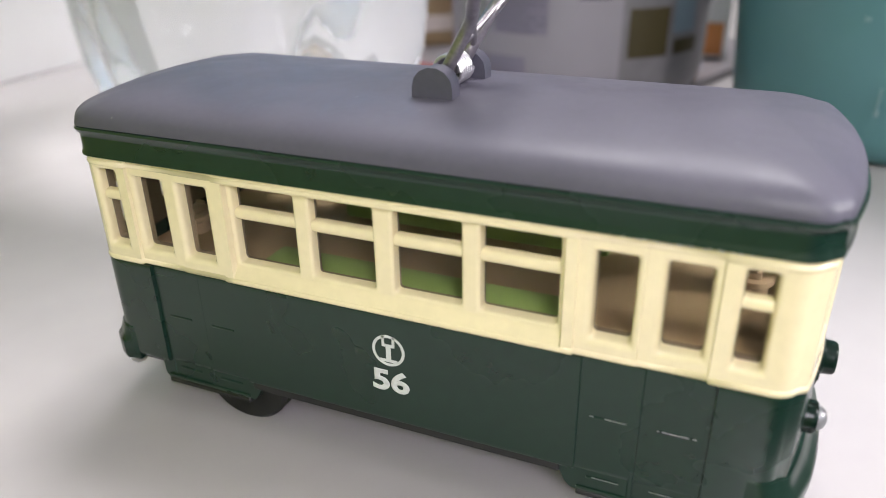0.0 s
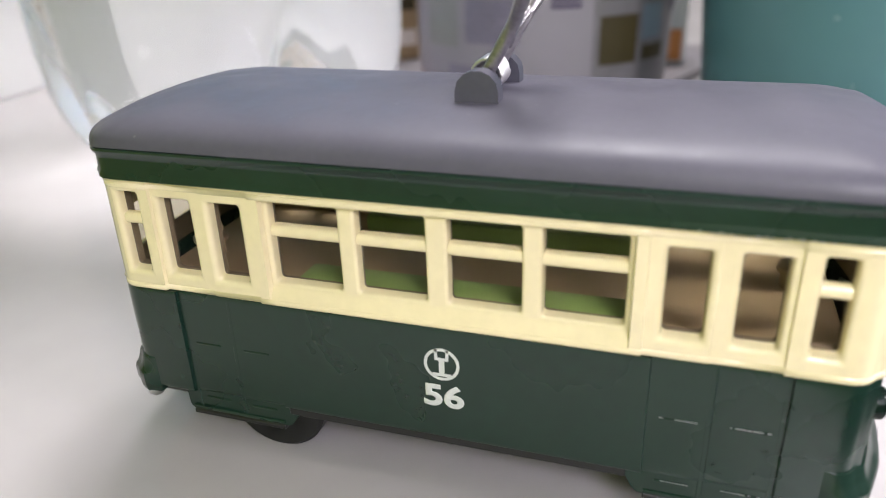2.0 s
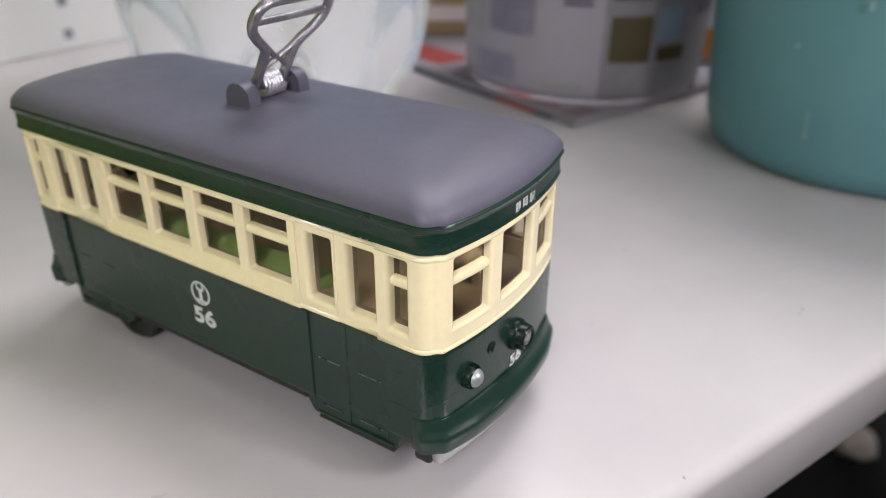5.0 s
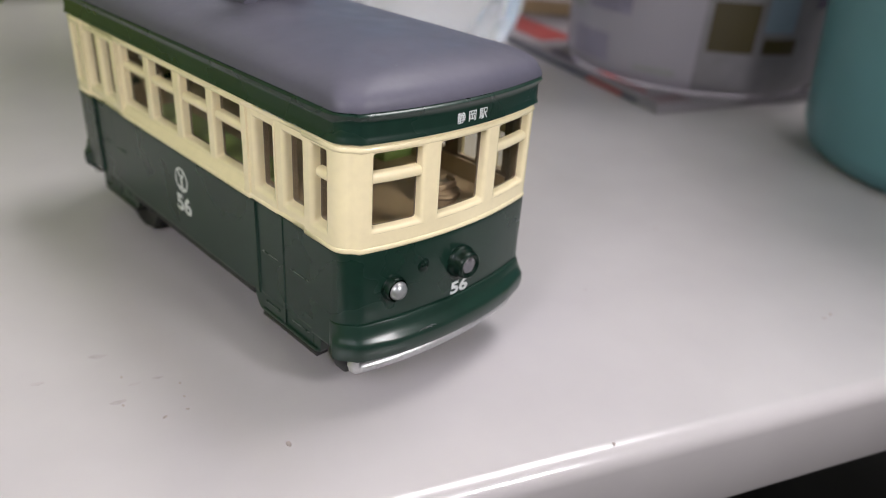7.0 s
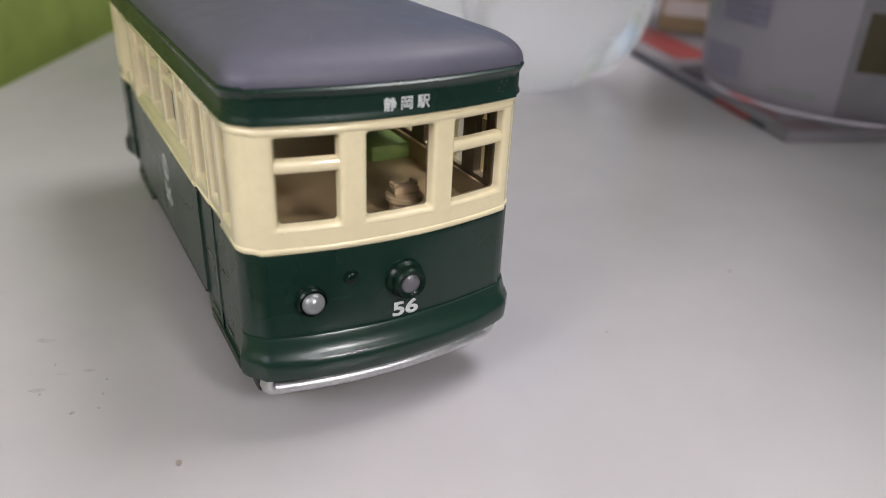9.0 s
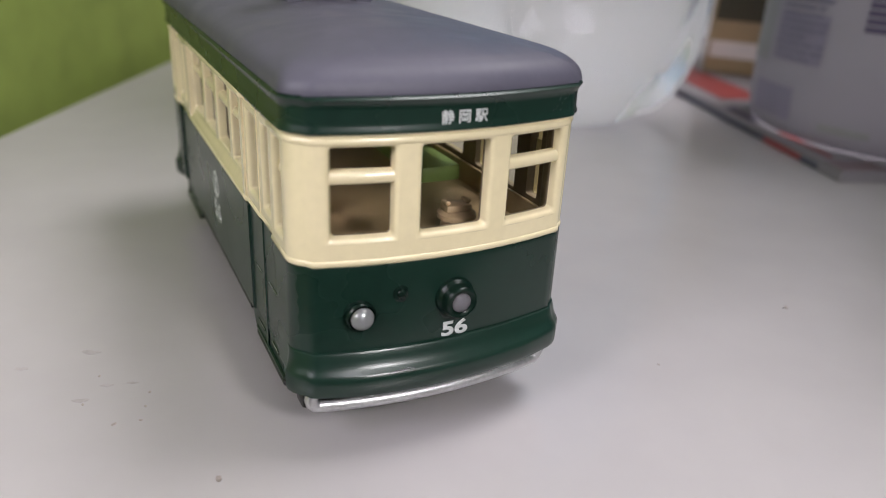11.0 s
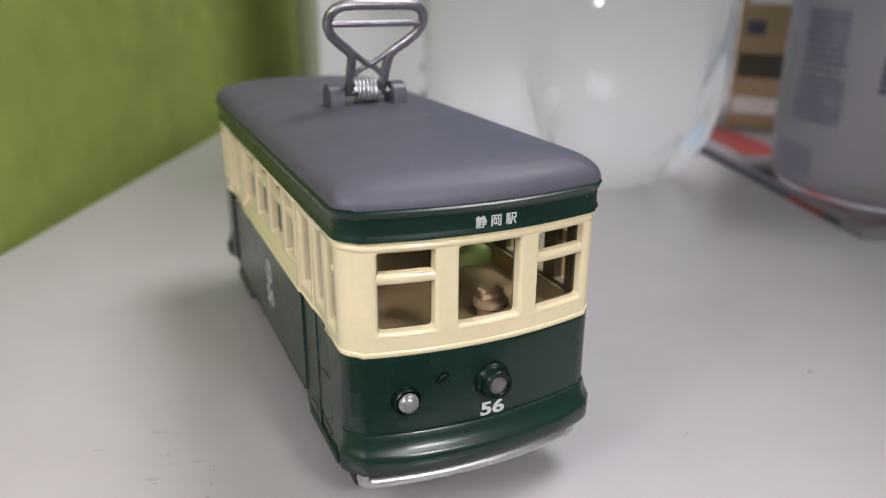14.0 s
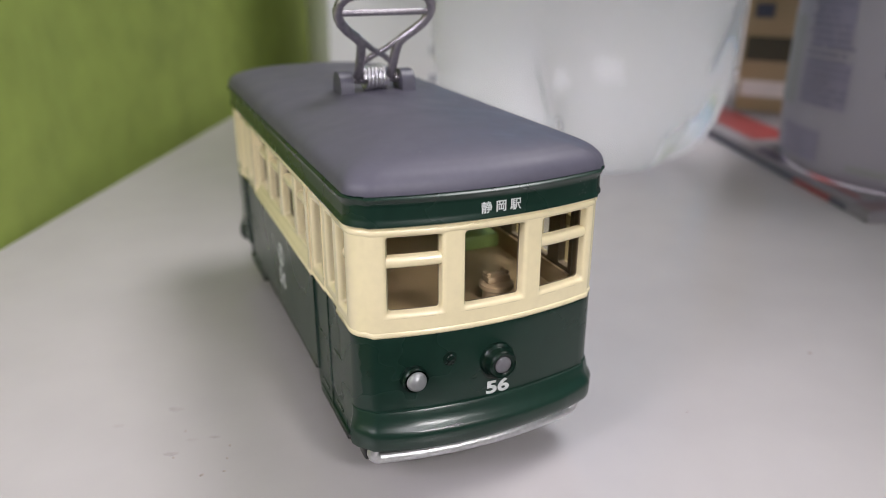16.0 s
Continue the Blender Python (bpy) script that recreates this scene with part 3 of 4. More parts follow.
def roof():
    # from eave to crown, in millimetres: height, and how far the side has drawn in
    rows = ((0, 0), (0.45, 0.04), (1.0, 0.16), (1.55, 0.38), (2.1, 0.76), (2.6, 1.28), (3.05, 1.95), (3.45, 2.8), (3.8, 3.9), (4.12, 5.3), (4.42, 7.1), (4.70, 9.3), (4.95, 11.9), (5.16, 14.8), (5.31, 17.8), (5.38, 20.5))
    table = []
    for k in range(46):
        u = k / 3
        i = min(int(u), len(rows) - 2)
        t, p = u - i, [rows[min(max(j, 0), len(rows) - 1)] for j in (i - 1, i, i + 1, i + 2)]
        h, d = (0.5 * (2 * p[1][c] + (p[2][c] - p[0][c]) * t + (2 * p[0][c] - 5 * p[1][c] + 4 * p[2][c] - p[3][c]) * t * t + (3 * p[1][c] - p[0][c] - 3 * p[2][c] + p[3][c]) * t ** 3) for c in (0, 1))
        table.append((h, d, d if d < 2.5 else 2.5 + 0.72 * (d - 2.5)))
    bm = bmesh.new()
    loops = []
    for f, side, end in table:
        hb = max(HB + 0.0005 - side / 1000, 0.0002)
        k = hb / (HB + 0.0005)
        rc = min(RC + 0.30 * side / 1000, hb * 0.9)
        loops.append([bm.verts.new((x, y, Z_EAVE + 0.0001 + f / 1000)) for x, y in outline(hb, XE + 0.0005 - end / 1000, SAG * min(1, 0.25 + k), rc, n_side=8)])
    for a, b in zip(loops, loops[1:]):
        for k in range(len(a)):
            m = (k + 1) % len(a)
            bm.faces.new((a[k], a[m], b[m], b[k]))
    bm.faces.new(loops[-1])
    bm.faces.new(loops[0][::-1])
    part("roof", bm, ROOF, tram, "matt purplish grey domed roof", angle=60)


roof()


def aprons():
    """The bulging bumper at each end, the silver guard below it, and the floor pan."""
    for sx in (1, -1):
        bm = bmesh.new()
        prof = [(0.0, 0.0157), (0.0004, 0.0156), (0.0006, 0.0153), (0.0008, 0.0147), (0.0011, 0.0140), (0.0015, 0.0134), (0.0019, 0.0130), (0.0022, 0.0126), (0.0023, 0.0121), (0.0022, 0.0104), (0.0018, 0.0096), (0.0008, 0.0093), (-0.0016, 0.0093), (-0.0016, 0.0157)]
        s0 = s_side(XE - SAG - RC - 0.0006)
        s1 = TOTAL / 2 - s0
        n = 56
        rows = []
        for i in range(n + 1):
            s = s0 + (s1 - s0) * i / n
            e = min(i, n - i) / n * (s1 - s0)
            k = min(1.0, e / 0.0018)
            fade = k * k * (3 - 2 * k) * (0.50 + 0.50 * min(1.0, e / 0.011))
            row = []
            for o, z in prof:
                p = skin(s, z, -(o * fade + 0.00004 if o >= 0 else o))
                row.append(bm.verts.new((sx * p.x, p.y, p.z)))
            rows.append(row)
        for a, b in zip(rows, rows[1:]):
            for k in range(len(prof)):
                m = (k + 1) % len(prof)
                bm.faces.new((a[k], b[k], b[m], a[m]))
        bm.faces.new(rows[0])
        bm.faces.new(rows[-1][::-1])
        part("bumper", bm, GREEN, tram, "dark green bulging bumper with a scuffed edge", angle=40)
        bm = bmesh.new()
        top, low = [], []
        for i in range(25):
            y = -0.0173 + 0.0333 * i / 24
            x = XE - 0.0008 - SAG * (abs(y) / HB) ** 2
            low.append((sx * x, y, 0.0070))
            top.append((sx * x, y, 0.0094))
        turn_a = [(sx * (XE - 0.0008 - SAG * 0.65), 0.0160 + 0.0012 * math.sin(radians(a)), 0.0082 - 0.0012 * math.cos(radians(a))) for a in (30, 60, 90, 120, 150)]
        turn_b = [(x - sx * 0.0002, -y - 0.0013, z) for x, y, z in turn_a[::-1]]
        tube(bm, low + turn_a + top[::-1] + turn_b, 0.00094, 16, closed=True)
        guard = part("guard", bm, SILVER, tram, "silver painted guard bar")
        for y in (-0.0105, 0.0105):
            bm = bmesh.new()
            x = XE - 0.0008 - SAG * (abs(y) / HB) ** 2
            tube(bm, [(sx * x, y, 0.0072), (sx * x, y, 0.0096)], 0.0006, 14)
            part("guard_post", bm, SILVER, guard)
        for sy in (-1, 1):
            bm = bmesh.new()
            x0, x1 = sorted((sx * (XE - SAG - 0.0040), sx * (XE - SAG - 0.0008)))
            y0, y1 = sorted((sy * 0.0120, sy * (0.0195 if sx > 0 else 0.0160)))
            box(bm, x0, x1, y0, y1, 0.0062, 0.0096, 0.0006)
            part("guard_bracket", bm, BLACK, tram, "black plastic bracket behind the guard")
    bm = bmesh.new()
    box(bm, -XE + 0.0035, XE - 0.0035, -0.0189, 0.0189, 0.0085, 0.0108, 0.0005)
    part("chassis", bm, BLACK, tram, "black plastic chassis")


aprons()


def wheels():
    for x in (-0.0290, 0.0290):
        for sy in (-1, 1):
            bm = bmesh.new()
            y0, y1 = sy * 0.0125, sy * 0.0172
            prof = [(0.0, y0), (0.0074, y0), (0.0082, y0 + sy * 0.0004), (0.0082, y1 - sy * 0.0006), (0.0076, y1), (0.0040, y1 - sy * 0.0003), (0.0036, y1 - sy * 0.0010), (0.0, y1 - sy * 0.0010)]
            lathe(bm, prof, 64, "Y", (x, 0, 0.0082))
            part("wheel", bm, BLACK, tram, "black plastic wheel", angle=20)
        bm = bmesh.new()
        tube(bm, [(x, -0.0128, 0.0082), (x, 0.0128, 0.0082)], 0.0009, 10)
        part("axle", bm, SPRING, tram, "thin steel axle")


wheels()


def inside_of_tram():
    bm = bmesh.new()
    box(bm, -XE + 0.0045, XE - 0.0045, -HB + 0.0032, HB - 0.0032, 0.0252, 0.0270, 0.0002, 1)
    part("interior_floor", bm, BROWN, tram, "brown plastic interior floor")
    for sy in (-1, 1):
        bm = bmesh.new()
        y0, y1 = sorted((sy * 0.0095, sy * (HB - 0.0034)))
        box(bm, -0.0235, 0.0235, y0, y1, 0.0268, 0.0298, 0.0007)
        part("bench", bm, SEAT, tram, "green plastic bench seat", angle=40)
        bm = bmesh.new()
        y0, y1 = sorted((sy * (HB - 0.0037), sy * (HB - 0.0032)))
        box(bm, -XE + 0.006, XE - 0.006, y0, y1, 0.0268, 0.0306, 0.0001, 1)
        part("inner_wall", bm, BROWN, tram)
    for sx in (-1, 1):
        bm = bmesh.new()
        lathe(bm, [(0.0, 0.0268), (0.0022, 0.0268), (0.0022, 0.0290), (0.0028, 0.0294), (0.0028, 0.0301), (0.0024, 0.0303), (0.0, 0.0303)], 24)
        box(bm, -0.0014, 0.0010, -0.0020, 0.0020, 0.0303, 0.0314, 0.0003)
        for y in (-0.0020, 0.0012):
            box(bm, -0.0012, 0.0006, y, y + 0.0008, 0.0314, 0.0320, 0.0002, 1)
        part("console", bm, TAN, tram, "tan plastic driver's console", matrix=pose(sx * 0.0445, sx * 0.0052, 0, 0, 0, 0 if sx > 0 else 180))


inside_of_tram()


def lamps():
    for sx in (1, -1):
        def x_at(y):
            return XE - SAG * (abs(y) / HB) ** 2
        y, z = -0.0124, 0.0210
        bm = bmesh.new()
        lathe(bm, [(0.0021, -0.001), (0.00208, 0.0007), (0.0020, 0.0010), (0.0018, 0.0012), (0.00145, 0.0012)], 24, "X", (x_at(y), y, z))
        housing = part("side_lamp", bm, GREEN, tram)
        bm = bmesh.new()
        lathe(bm, [(0.00156, 0.0009), (0.00154, 0.0014), (0.00128, 0.0019), (0.0008, 0.0022), (0.0004, 0.00232), (0.0, 0.00235)], 24, "X", (x_at(y), y, z))
        part("lens", bm, LENS, housing, "silver domed lens")
        y, z = 0.0007, 0.0219
        bm = bmesh.new()
        lathe(bm, [(0.0028, -0.001), (0.0028, 0.0005), (0.0027, 0.0008), (0.00245, 0.0010), (0.00235, 0.0012), (0.0023, 0.0021), (0.00222, 0.0024), (0.0020, 0.0026), (0.0017, 0.00255), (0.0014, 0.0023), (0.0012, 0.0023)], 28, "X", (x_at(y), y, z))
        head = part("headlamp", bm, GREEN, tram, "dark green headlamp housing")
        bm = bmesh.new()
        lathe(bm, [(0.00146, 0.0021), (0.00136, 0.0023), (0.0011, 0.00245), (0.0008, 0.00255), (0.0004, 0.0026), (0.0, 0.00262)], 24, "X", (x_at(y), y, z))
        part("lens", bm, DULL_LENS, head, "dull grey domed lens")
        y, z = -0.0068, 0.0234
        bm = bmesh.new()
        lathe(bm, [(0.00125, -0.001), (0.00122, 0.00006), (0.00105, 0.00013), (0.0009, 0.00014), (0.0007, 0.00018), (0.0006, 0.00034), (0.0004, 0.00042), (0.0, 0.00045)], 18, "X", (x_at(y), y, z))
        part("socket", bm, GREEN, tram)
        if sx < 0:
            for ob in list(tram.children)[-3:]:
                ob.matrix_local = pose(0, 0, 0, 0, 0, 180)


lamps()


def text_part(name, body, size, matrix, label, squash=1.0, bold=0.0):
    cu = bpy.data.curves.new(name, "FONT")
    cu.body, cu.size, cu.align_x, cu.align_y = body, size * 1000, "CENTER", "BOTTOM_BASELINE"
    cu.extrude, cu.bevel_depth, cu.bevel_resolution = 0.02, bold * 1000, 0
    tmp = new(name, cu)
    me = bpy.data.meshes.new_from_object(tmp.evaluated_get(bpy.context.evaluated_depsgraph_get()))
    bpy.data.objects.remove(tmp)
    me.transform(Matrix.Diagonal((squash * 0.001, 0.001, 0.00005, 1)))
    me.materials.clear()
    me.materials.append(WHITE_INK)
    ob = new(name, me)
    ob.parent = tram
    ob.matrix_local = matrix
    return tagged(ob, label=label)


def stroke(bm, pts, width, thick=0.00002):
    """A flat printed line in the x-z plane, facing -y."""
    pts = [Vector((x, 0, z)) for x, z in pts]
    rows = []
    for i, p in enumerate(pts):
        d = (pts[min(i + 1, len(pts) - 1)] - pts[max(i - 1, 0)]).normalized()
        n = Vector((-d.z, 0, d.x)) * width / 2
        if 0 < i < len(pts) - 1:
            c = (pts[i + 1] - p).normalized().dot(d)
            n /= max(c, 0.62)
        rows.append([bm.verts.new(p + n + Vector((0, o, 0))) for o in (-thick, thick)] + [bm.verts.new(p - n + Vector((0, o, 0))) for o in (thick, -thick)])
    for a, b in zip(rows, rows[1:]):
        for k in range(4):
            m = (k + 1) % 4
            bm.faces.new((a[k], b[k], b[m], a[m]))
    bm.faces.new(rows[0])
    bm.faces.new(rows[-1][::-1])


def markings():
    y = HB + 0.00007
    for sy in (-1, 1):
        rz = 0 if sy < 0 else 180
        text_part("number", "56", 0.0047, pose(0, sy * y, 0.01575, 90, 0, rz), "white printed number 56", 1.24, 0.00017)
        bm = bmesh.new()
        cz, R = 0.0224, 0.00248
        lathe(bm, [(R - 0.00042, -0.00002), (R, -0.00002), (R, 0.00002), (R - 0.00042, 0.00002)], 40, "Y", (0, 0, 0), close=True)
        box(bm, -0.0013, 0.0013, -0.00002, 0.00002, -0.00185, -0.00140)
        box(bm, -0.00038, 0.00038, -0.00002, 0.00002, -0.00142, 0.00060)
        box(bm, -0.00098, 0.00098, -0.00002, 0.00002, 0.00058, 0.00102)
        box(bm, -0.00098, -0.00058, -0.00002, 0.00002, 0.00100, 0.00230)
        box(bm, 0.00058, 0.00098, -0.00002, 0.00002, 0.00100, 0.00230)
        part("emblem", bm, WHITE_INK, tram, "white printed round emblem", smooth=False, matrix=pose(sy * 0.0001, sy * y, cz, 0, 0, rz))
    for sx in (1, -1):
        rz = 90 if sx > 0 else -90
        text_part("number", "56", 0.0030, pose(sx * (XE + 0.00014), sx * 0.0010, 0.0160, 90, 0, rz), "white printed number 56", 1.35, 0.00011)
        text_part("destination_sign", "静 岡 駅", 0.0018, pose(sx * (XE + 0.00042), sx * 0.0005, 0.0458, 90, 0, rz), "white printed destination lettering", 1.0, 0.00003)


markings()


def pantograph():
    z0, PX = 0.0553, 0.0015
    base = bmesh.new()
    for sy in (-1, 1):
        y = sy * 0.0062
        pr = [(-0.0029, -0.0016), (0.0029, -0.0016), (0.0029, 0.0005), (0.0026, 0.0017), (0.0018, 0.0026), (0.0007, 0.0031), (-0.0007, 0.0031), (-0.0018, 0.0026), (-0.0026, 0.0017), (-0.0029, 0.0005)]
        a = [base.verts.new((PX + x, y - 0.0013, z0 + z)) for x, z in pr]
        b = [base.verts.new((PX + x, y + 0.0013, z0 + z)) for x, z in pr]
        base.faces.new(a)
        base.faces.new(b[::-1])
        for k in range(len(pr)):
            m = (k + 1) % len(pr)
            base.faces.new((a[k], a[m], b[m], b[k]))
    panto = part("pantograph_base", base, LUG, tram, "dark grey pantograph mounting lugs")
    axle_z = z0 + 0.0014
    bm = bmesh.new()
    tube(bm, [(PX, -0.0055, axle_z), (PX, 0.0055, axle_z)], 0.0008, 10)
    part("pivot", bm, GUNMETAL, panto)
    bm = bmesh.new()
    turns, n = 6, 16
    tube(bm, [(PX + 0.0020 * math.cos(2 * math.pi * i / n), -0.0023 + 0.0046 * i / (turns * n), axle_z + 0.0002 + 0.0020 * math.sin(2 * math.pi * i / n)) for i in range(turns * n + 1)], 0.00033, 12)
    part("spring", bm, SPRING, panto, "coiled steel spring")
    # the bow leans forwards; a runs up along it, y across
    lean = Vector((0.0090, 0, 0.0160))
    L = lean.length
    lean.normalize()
    foot = Vector((PX, 0, axle_z))

    def at(y, f):
        p = foot + lean * (f * L)
        return (p.x, y, p.z)

    bm = bmesh.new()
    right = [at(0.0034, 0.0), at(0.0033, 0.12), at(0.0034, 0.30), at(0.0036, 0.44), at(0.0046, 0.51), at(0.0064, 0.59), at(0.0080, 0.68), at(0.0087, 0.76), at(0.0089, 0.83), at(0.0086, 0.90), at(0.0077, 0.96), at(0.0064, 0.992), at(0.0045, 1.0)]
    left = [(x, -y, z) for x, y, z in right]
    tube(bm, right + left[::-1], 0.00090, 16)
    part("bow", bm, GUNMETAL, panto, "dark metal bow collector loop")
    bm = bmesh.new()
    tube(bm, [at(-0.0086, 0.80), at(0.0086, 0.80)], 0.00060, 14)
    part("cross_bar", bm, GUNMETAL, panto)
    for s in (-1, 1):
        bm = bmesh.new()
        tube(bm, [at(s * 0.0034, 0.18), at(s * 0.0012, 0.29), at(-s * 0.0012, 0.37), at(-s * 0.0040, 0.50)], 0.00055, 14)
        part("brace", bm, GUNMETAL, panto)


pantograph()

# ---- the things behind ----
BODY = [(0.985, 0.0760), (0.985, 0.180), (1.0, 0.186), (0.97, 0.21), (0.80, 0.245), (0.45, 0.28), (0.22, 0.30), (0.20, 0.325)]
ROUND_FOOT = [(0.16, 0.0060), (0.48, 0.0012), (0.66, 0.0), (0.77, 0.003), (0.86, 0.009), (0.93, 0.018), (0.97, 0.028), (0.992, 0.040), (1.0, 0.058), (1.0, 0.0725)]
STRAIGHT_FOOT = [(0.30, 0.0040), (0.74, 0.0030), (0.86, 0.0), (0.915, 0.0006), (0.948, 0.0026), (0.966, 0.0060), (0.978, 0.013), (0.985, 0.030)]


def bottle(name, at, radius, mat, label, petals=True, full=True):
    t = thing(name, at, label, "bottle")
    bm = bmesh.new()
    n = 120

    def shell(inset):
        prof = (ROUND_FOOT if petals else STRAIGHT_FOOT) + BODY
        rings = []
        for k, (r, z) in enumerate(prof):
            ring = []
            for i in range(n):
                a = 2 * math.pi * i / n
                rr, zz = r, z
                if petals and 1 <= k <= 8:
                    u = ((a * 5 / (2 * math.pi) + 0.142) % 1.0) - 0.5
                    groove = math.exp(-(u / 0.105) ** 2)
                    depth = (0.0, 0.35, 0.75, 1.0, 1.0, 0.9, 0.65, 0.32, 0.08)[k]
                    rr = r * (1 - 0.29 * groove * depth)
                    zz = z + 0.020 * groove * depth * max(0.0, 1 - k / 7)
                ring.append(bm.verts.new(((rr * radius - inset) * math.cos(a), (rr * radius - inset) * math.sin(a), zz + inset)))
            rings.append(ring)
        for a, b in zip(rings, rings[1:]):
            for i in range(n):
                j = (i + 1) % n
                bm.faces.new((a[i], a[j], b[j], b[i]) if inset == 0 else (a[i], b[i], b[j], a[j]))
        bm.faces.new(rings[0][::-1] if inset == 0 else rings[0])
        return rings[-1]
    o = shell(0.0)
    if full:
        bm.faces.new(o)
    else:
        i_ = shell(0.0006)
        for k in range(n):
            j = (k + 1) % n
            bm.faces.new((o[k], o[j], i_[j], i_[k]))
    ob = part("shell", bm, mat, t, angle=80)
    ob.visible_shadow = False
    bm = bmesh.new()
    lathe(bm, [(0.0, 0.336), (0.235 * radius, 0.336), (0.245 * radius, 0.333), (0.245 * radius, 0.312), (0.215 * radius, 0.312)], 36)
    part("cap", bm, WHITE_CARD, t, "white screw cap")
    return t


BX, BY, BR = -0.1344, 0.1355, 0.0632
bot = bottle("clear_bottle", (BX, BY, 0), BR, BOTTLE, "large clear plastic bottle of water with a blue label")
bm = bmesh.new()
lathe(bm, [(BR * 0.985 + 0.0003, 0.0762), (BR * 0.985 + 0.0006, 0.0762), (BR * 0.985 + 0.0006, 0.178), (BR * 0.985 + 0.0003, 0.178)], 60, close=True)
part("label_sleeve", bm, BLUE, bot, "blue printed sleeve")

JX, JY, JR = -0.0403, 0.2339, 0.0545
jar = bottle("grey_bottle", (JX, JY, 0.004), JR, SMOKE, "large greyish plastic bottle with a lilac printed label", petals=False, full=False)


def patch(name, lift, a0, a1, z0, z1, mat, parent, label=""):
    """A piece of label wrapped round the grey bottle, following its taper."""
    bm = bmesh.new()
    zs = [z0] + [z for z in (0.0026, 0.006, 0.013, 0.030) if z0 < z < z1] + [z1]
    def r(z):
        for (ra, za), (rb, zb) in zip(STRAIGHT_FOOT, STRAIGHT_FOOT[1:]):
            if za <= z <= zb:
                return JR * (ra + (rb - ra) * (z - za) / (zb - za)) + lift
        return JR * 0.985 + lift
    lathe(bm, [(r(z), z) for z in zs] + [(r(z) + 0.0003, z) for z in reversed(zs)], max(3, int((a1 - a0) / 6)), sweep=a1 - a0, start=a0, close=True)
    return part(name, bm, mat, parent, label)


sleeve = patch("label_sleeve", 0.0003, -165, -59, 0.0012, 0.178, LILAC, jar, "lilac label with rows of bars")
back = patch("label_panel", 0.0003, -59, 40, 0.0012, 0.178, DIM_LILAC, jar, "greyish label panel with olive squares")
for a0, a1, z0, z1, m in ((-56, -39, 0.0415, 0.0475, OLIVE), (-36, -25, 0.0420, 0.0475, OLIVE), (-56, -38, 0.0175, 0.0355, OLIVE), (-35, -22, 0.0255, 0.0385, PALE_BLUE), (-34, -19, 0.0175, 0.0230, OLIVE), (-12, 14, 0.034, 0.072, PURPLE), (-56, -30, 0.055, 0.066, OLIVE)):
    patch("print_block", 0.0007, a0, a1, z0, z1, m, back)
for k in range(5):
    patch("print_bar", 0.0007, -76, -64, 0.0390 + 0.0024 * k, 0.0408 + 0.0024 * k, PURPLE, sleeve)
for a0, a1, z0, z1, m in ((-122, -97, 0.0065, 0.0175, MAUVE), (-112, -88, 0.0260, 0.0420, MAUVE), (-110, -90, 0.0470, 0.0640, MAUVE), (-136, -116, 0.0240, 0.0560, GREY_PRINT), (-84, -66, 0.0060, 0.0085, GREY_PRINT)):
    patch("print_block", 0.0005, a0, a1, z0, z1, m, sleeve)
rng = random.Random(9)
for k in range(16):
    a = -112 + rng.uniform(0, 3)
    end = -88 - rng.choice((0, 0, 3, 9))
    while a < end - 2:
        w = rng.uniform(2, 9)
        z = 0.0268 + 0.0024 * k
        patch("print_bar", 0.0009, a, min(a + w, end), z, z + 0.0012, TEXT_INK, sleeve)
        a += w + rng.uniform(0.6, 1.8)

# teal bin
def teal_bin():
    t = thing("teal_canister", (0.0850, 0.2080, 0), "round teal plastic canister with scratches", "canister")
    bm = bmesh.new()
    lathe(bm, [(0.0, 0.003), (0.046, 0.003), (0.048, 0.0), (0.051, 0.0004), (0.0545, 0.003), (0.057, 0.009), (0.0600, 0.045), (0.0612, 0.10), (0.0612, 0.148), (0.0585, 0.150), (0.0, 0.150)], 96)
    body = part("body", bm, TEAL, t)
    for a, z0, z1, w in ((-104.6, 0.0185, 0.0255, 0.5), (-104.9, 0.0170, 0.0188, 1.3), (-95.2, 0.0570, 0.0595, 1.2), (-112.0, 0.0440, 0.0452, 1.6)):
        bm = bmesh.new()
        lathe(bm, [(0.0573 + z / 12 + e, z) for e, z in ((0.0002, z0), (0.0008, z0), (0.0008, z1), (0.0002, z1))], 4, sweep=w, start=a, close=True)
        part("scratch", bm, PALE_TEAL, body, "pale scuff in the teal plastic")
    bm = bmesh.new()
    lathe(bm, [(0.0620, 0.1495), (0.0640, 0.151), (0.0640, 0.163), (0.062, 0.166), (0.0, 0.167)], 96)
    part("lid", bm, TEAL, t, "teal plastic lid")


teal_bin()


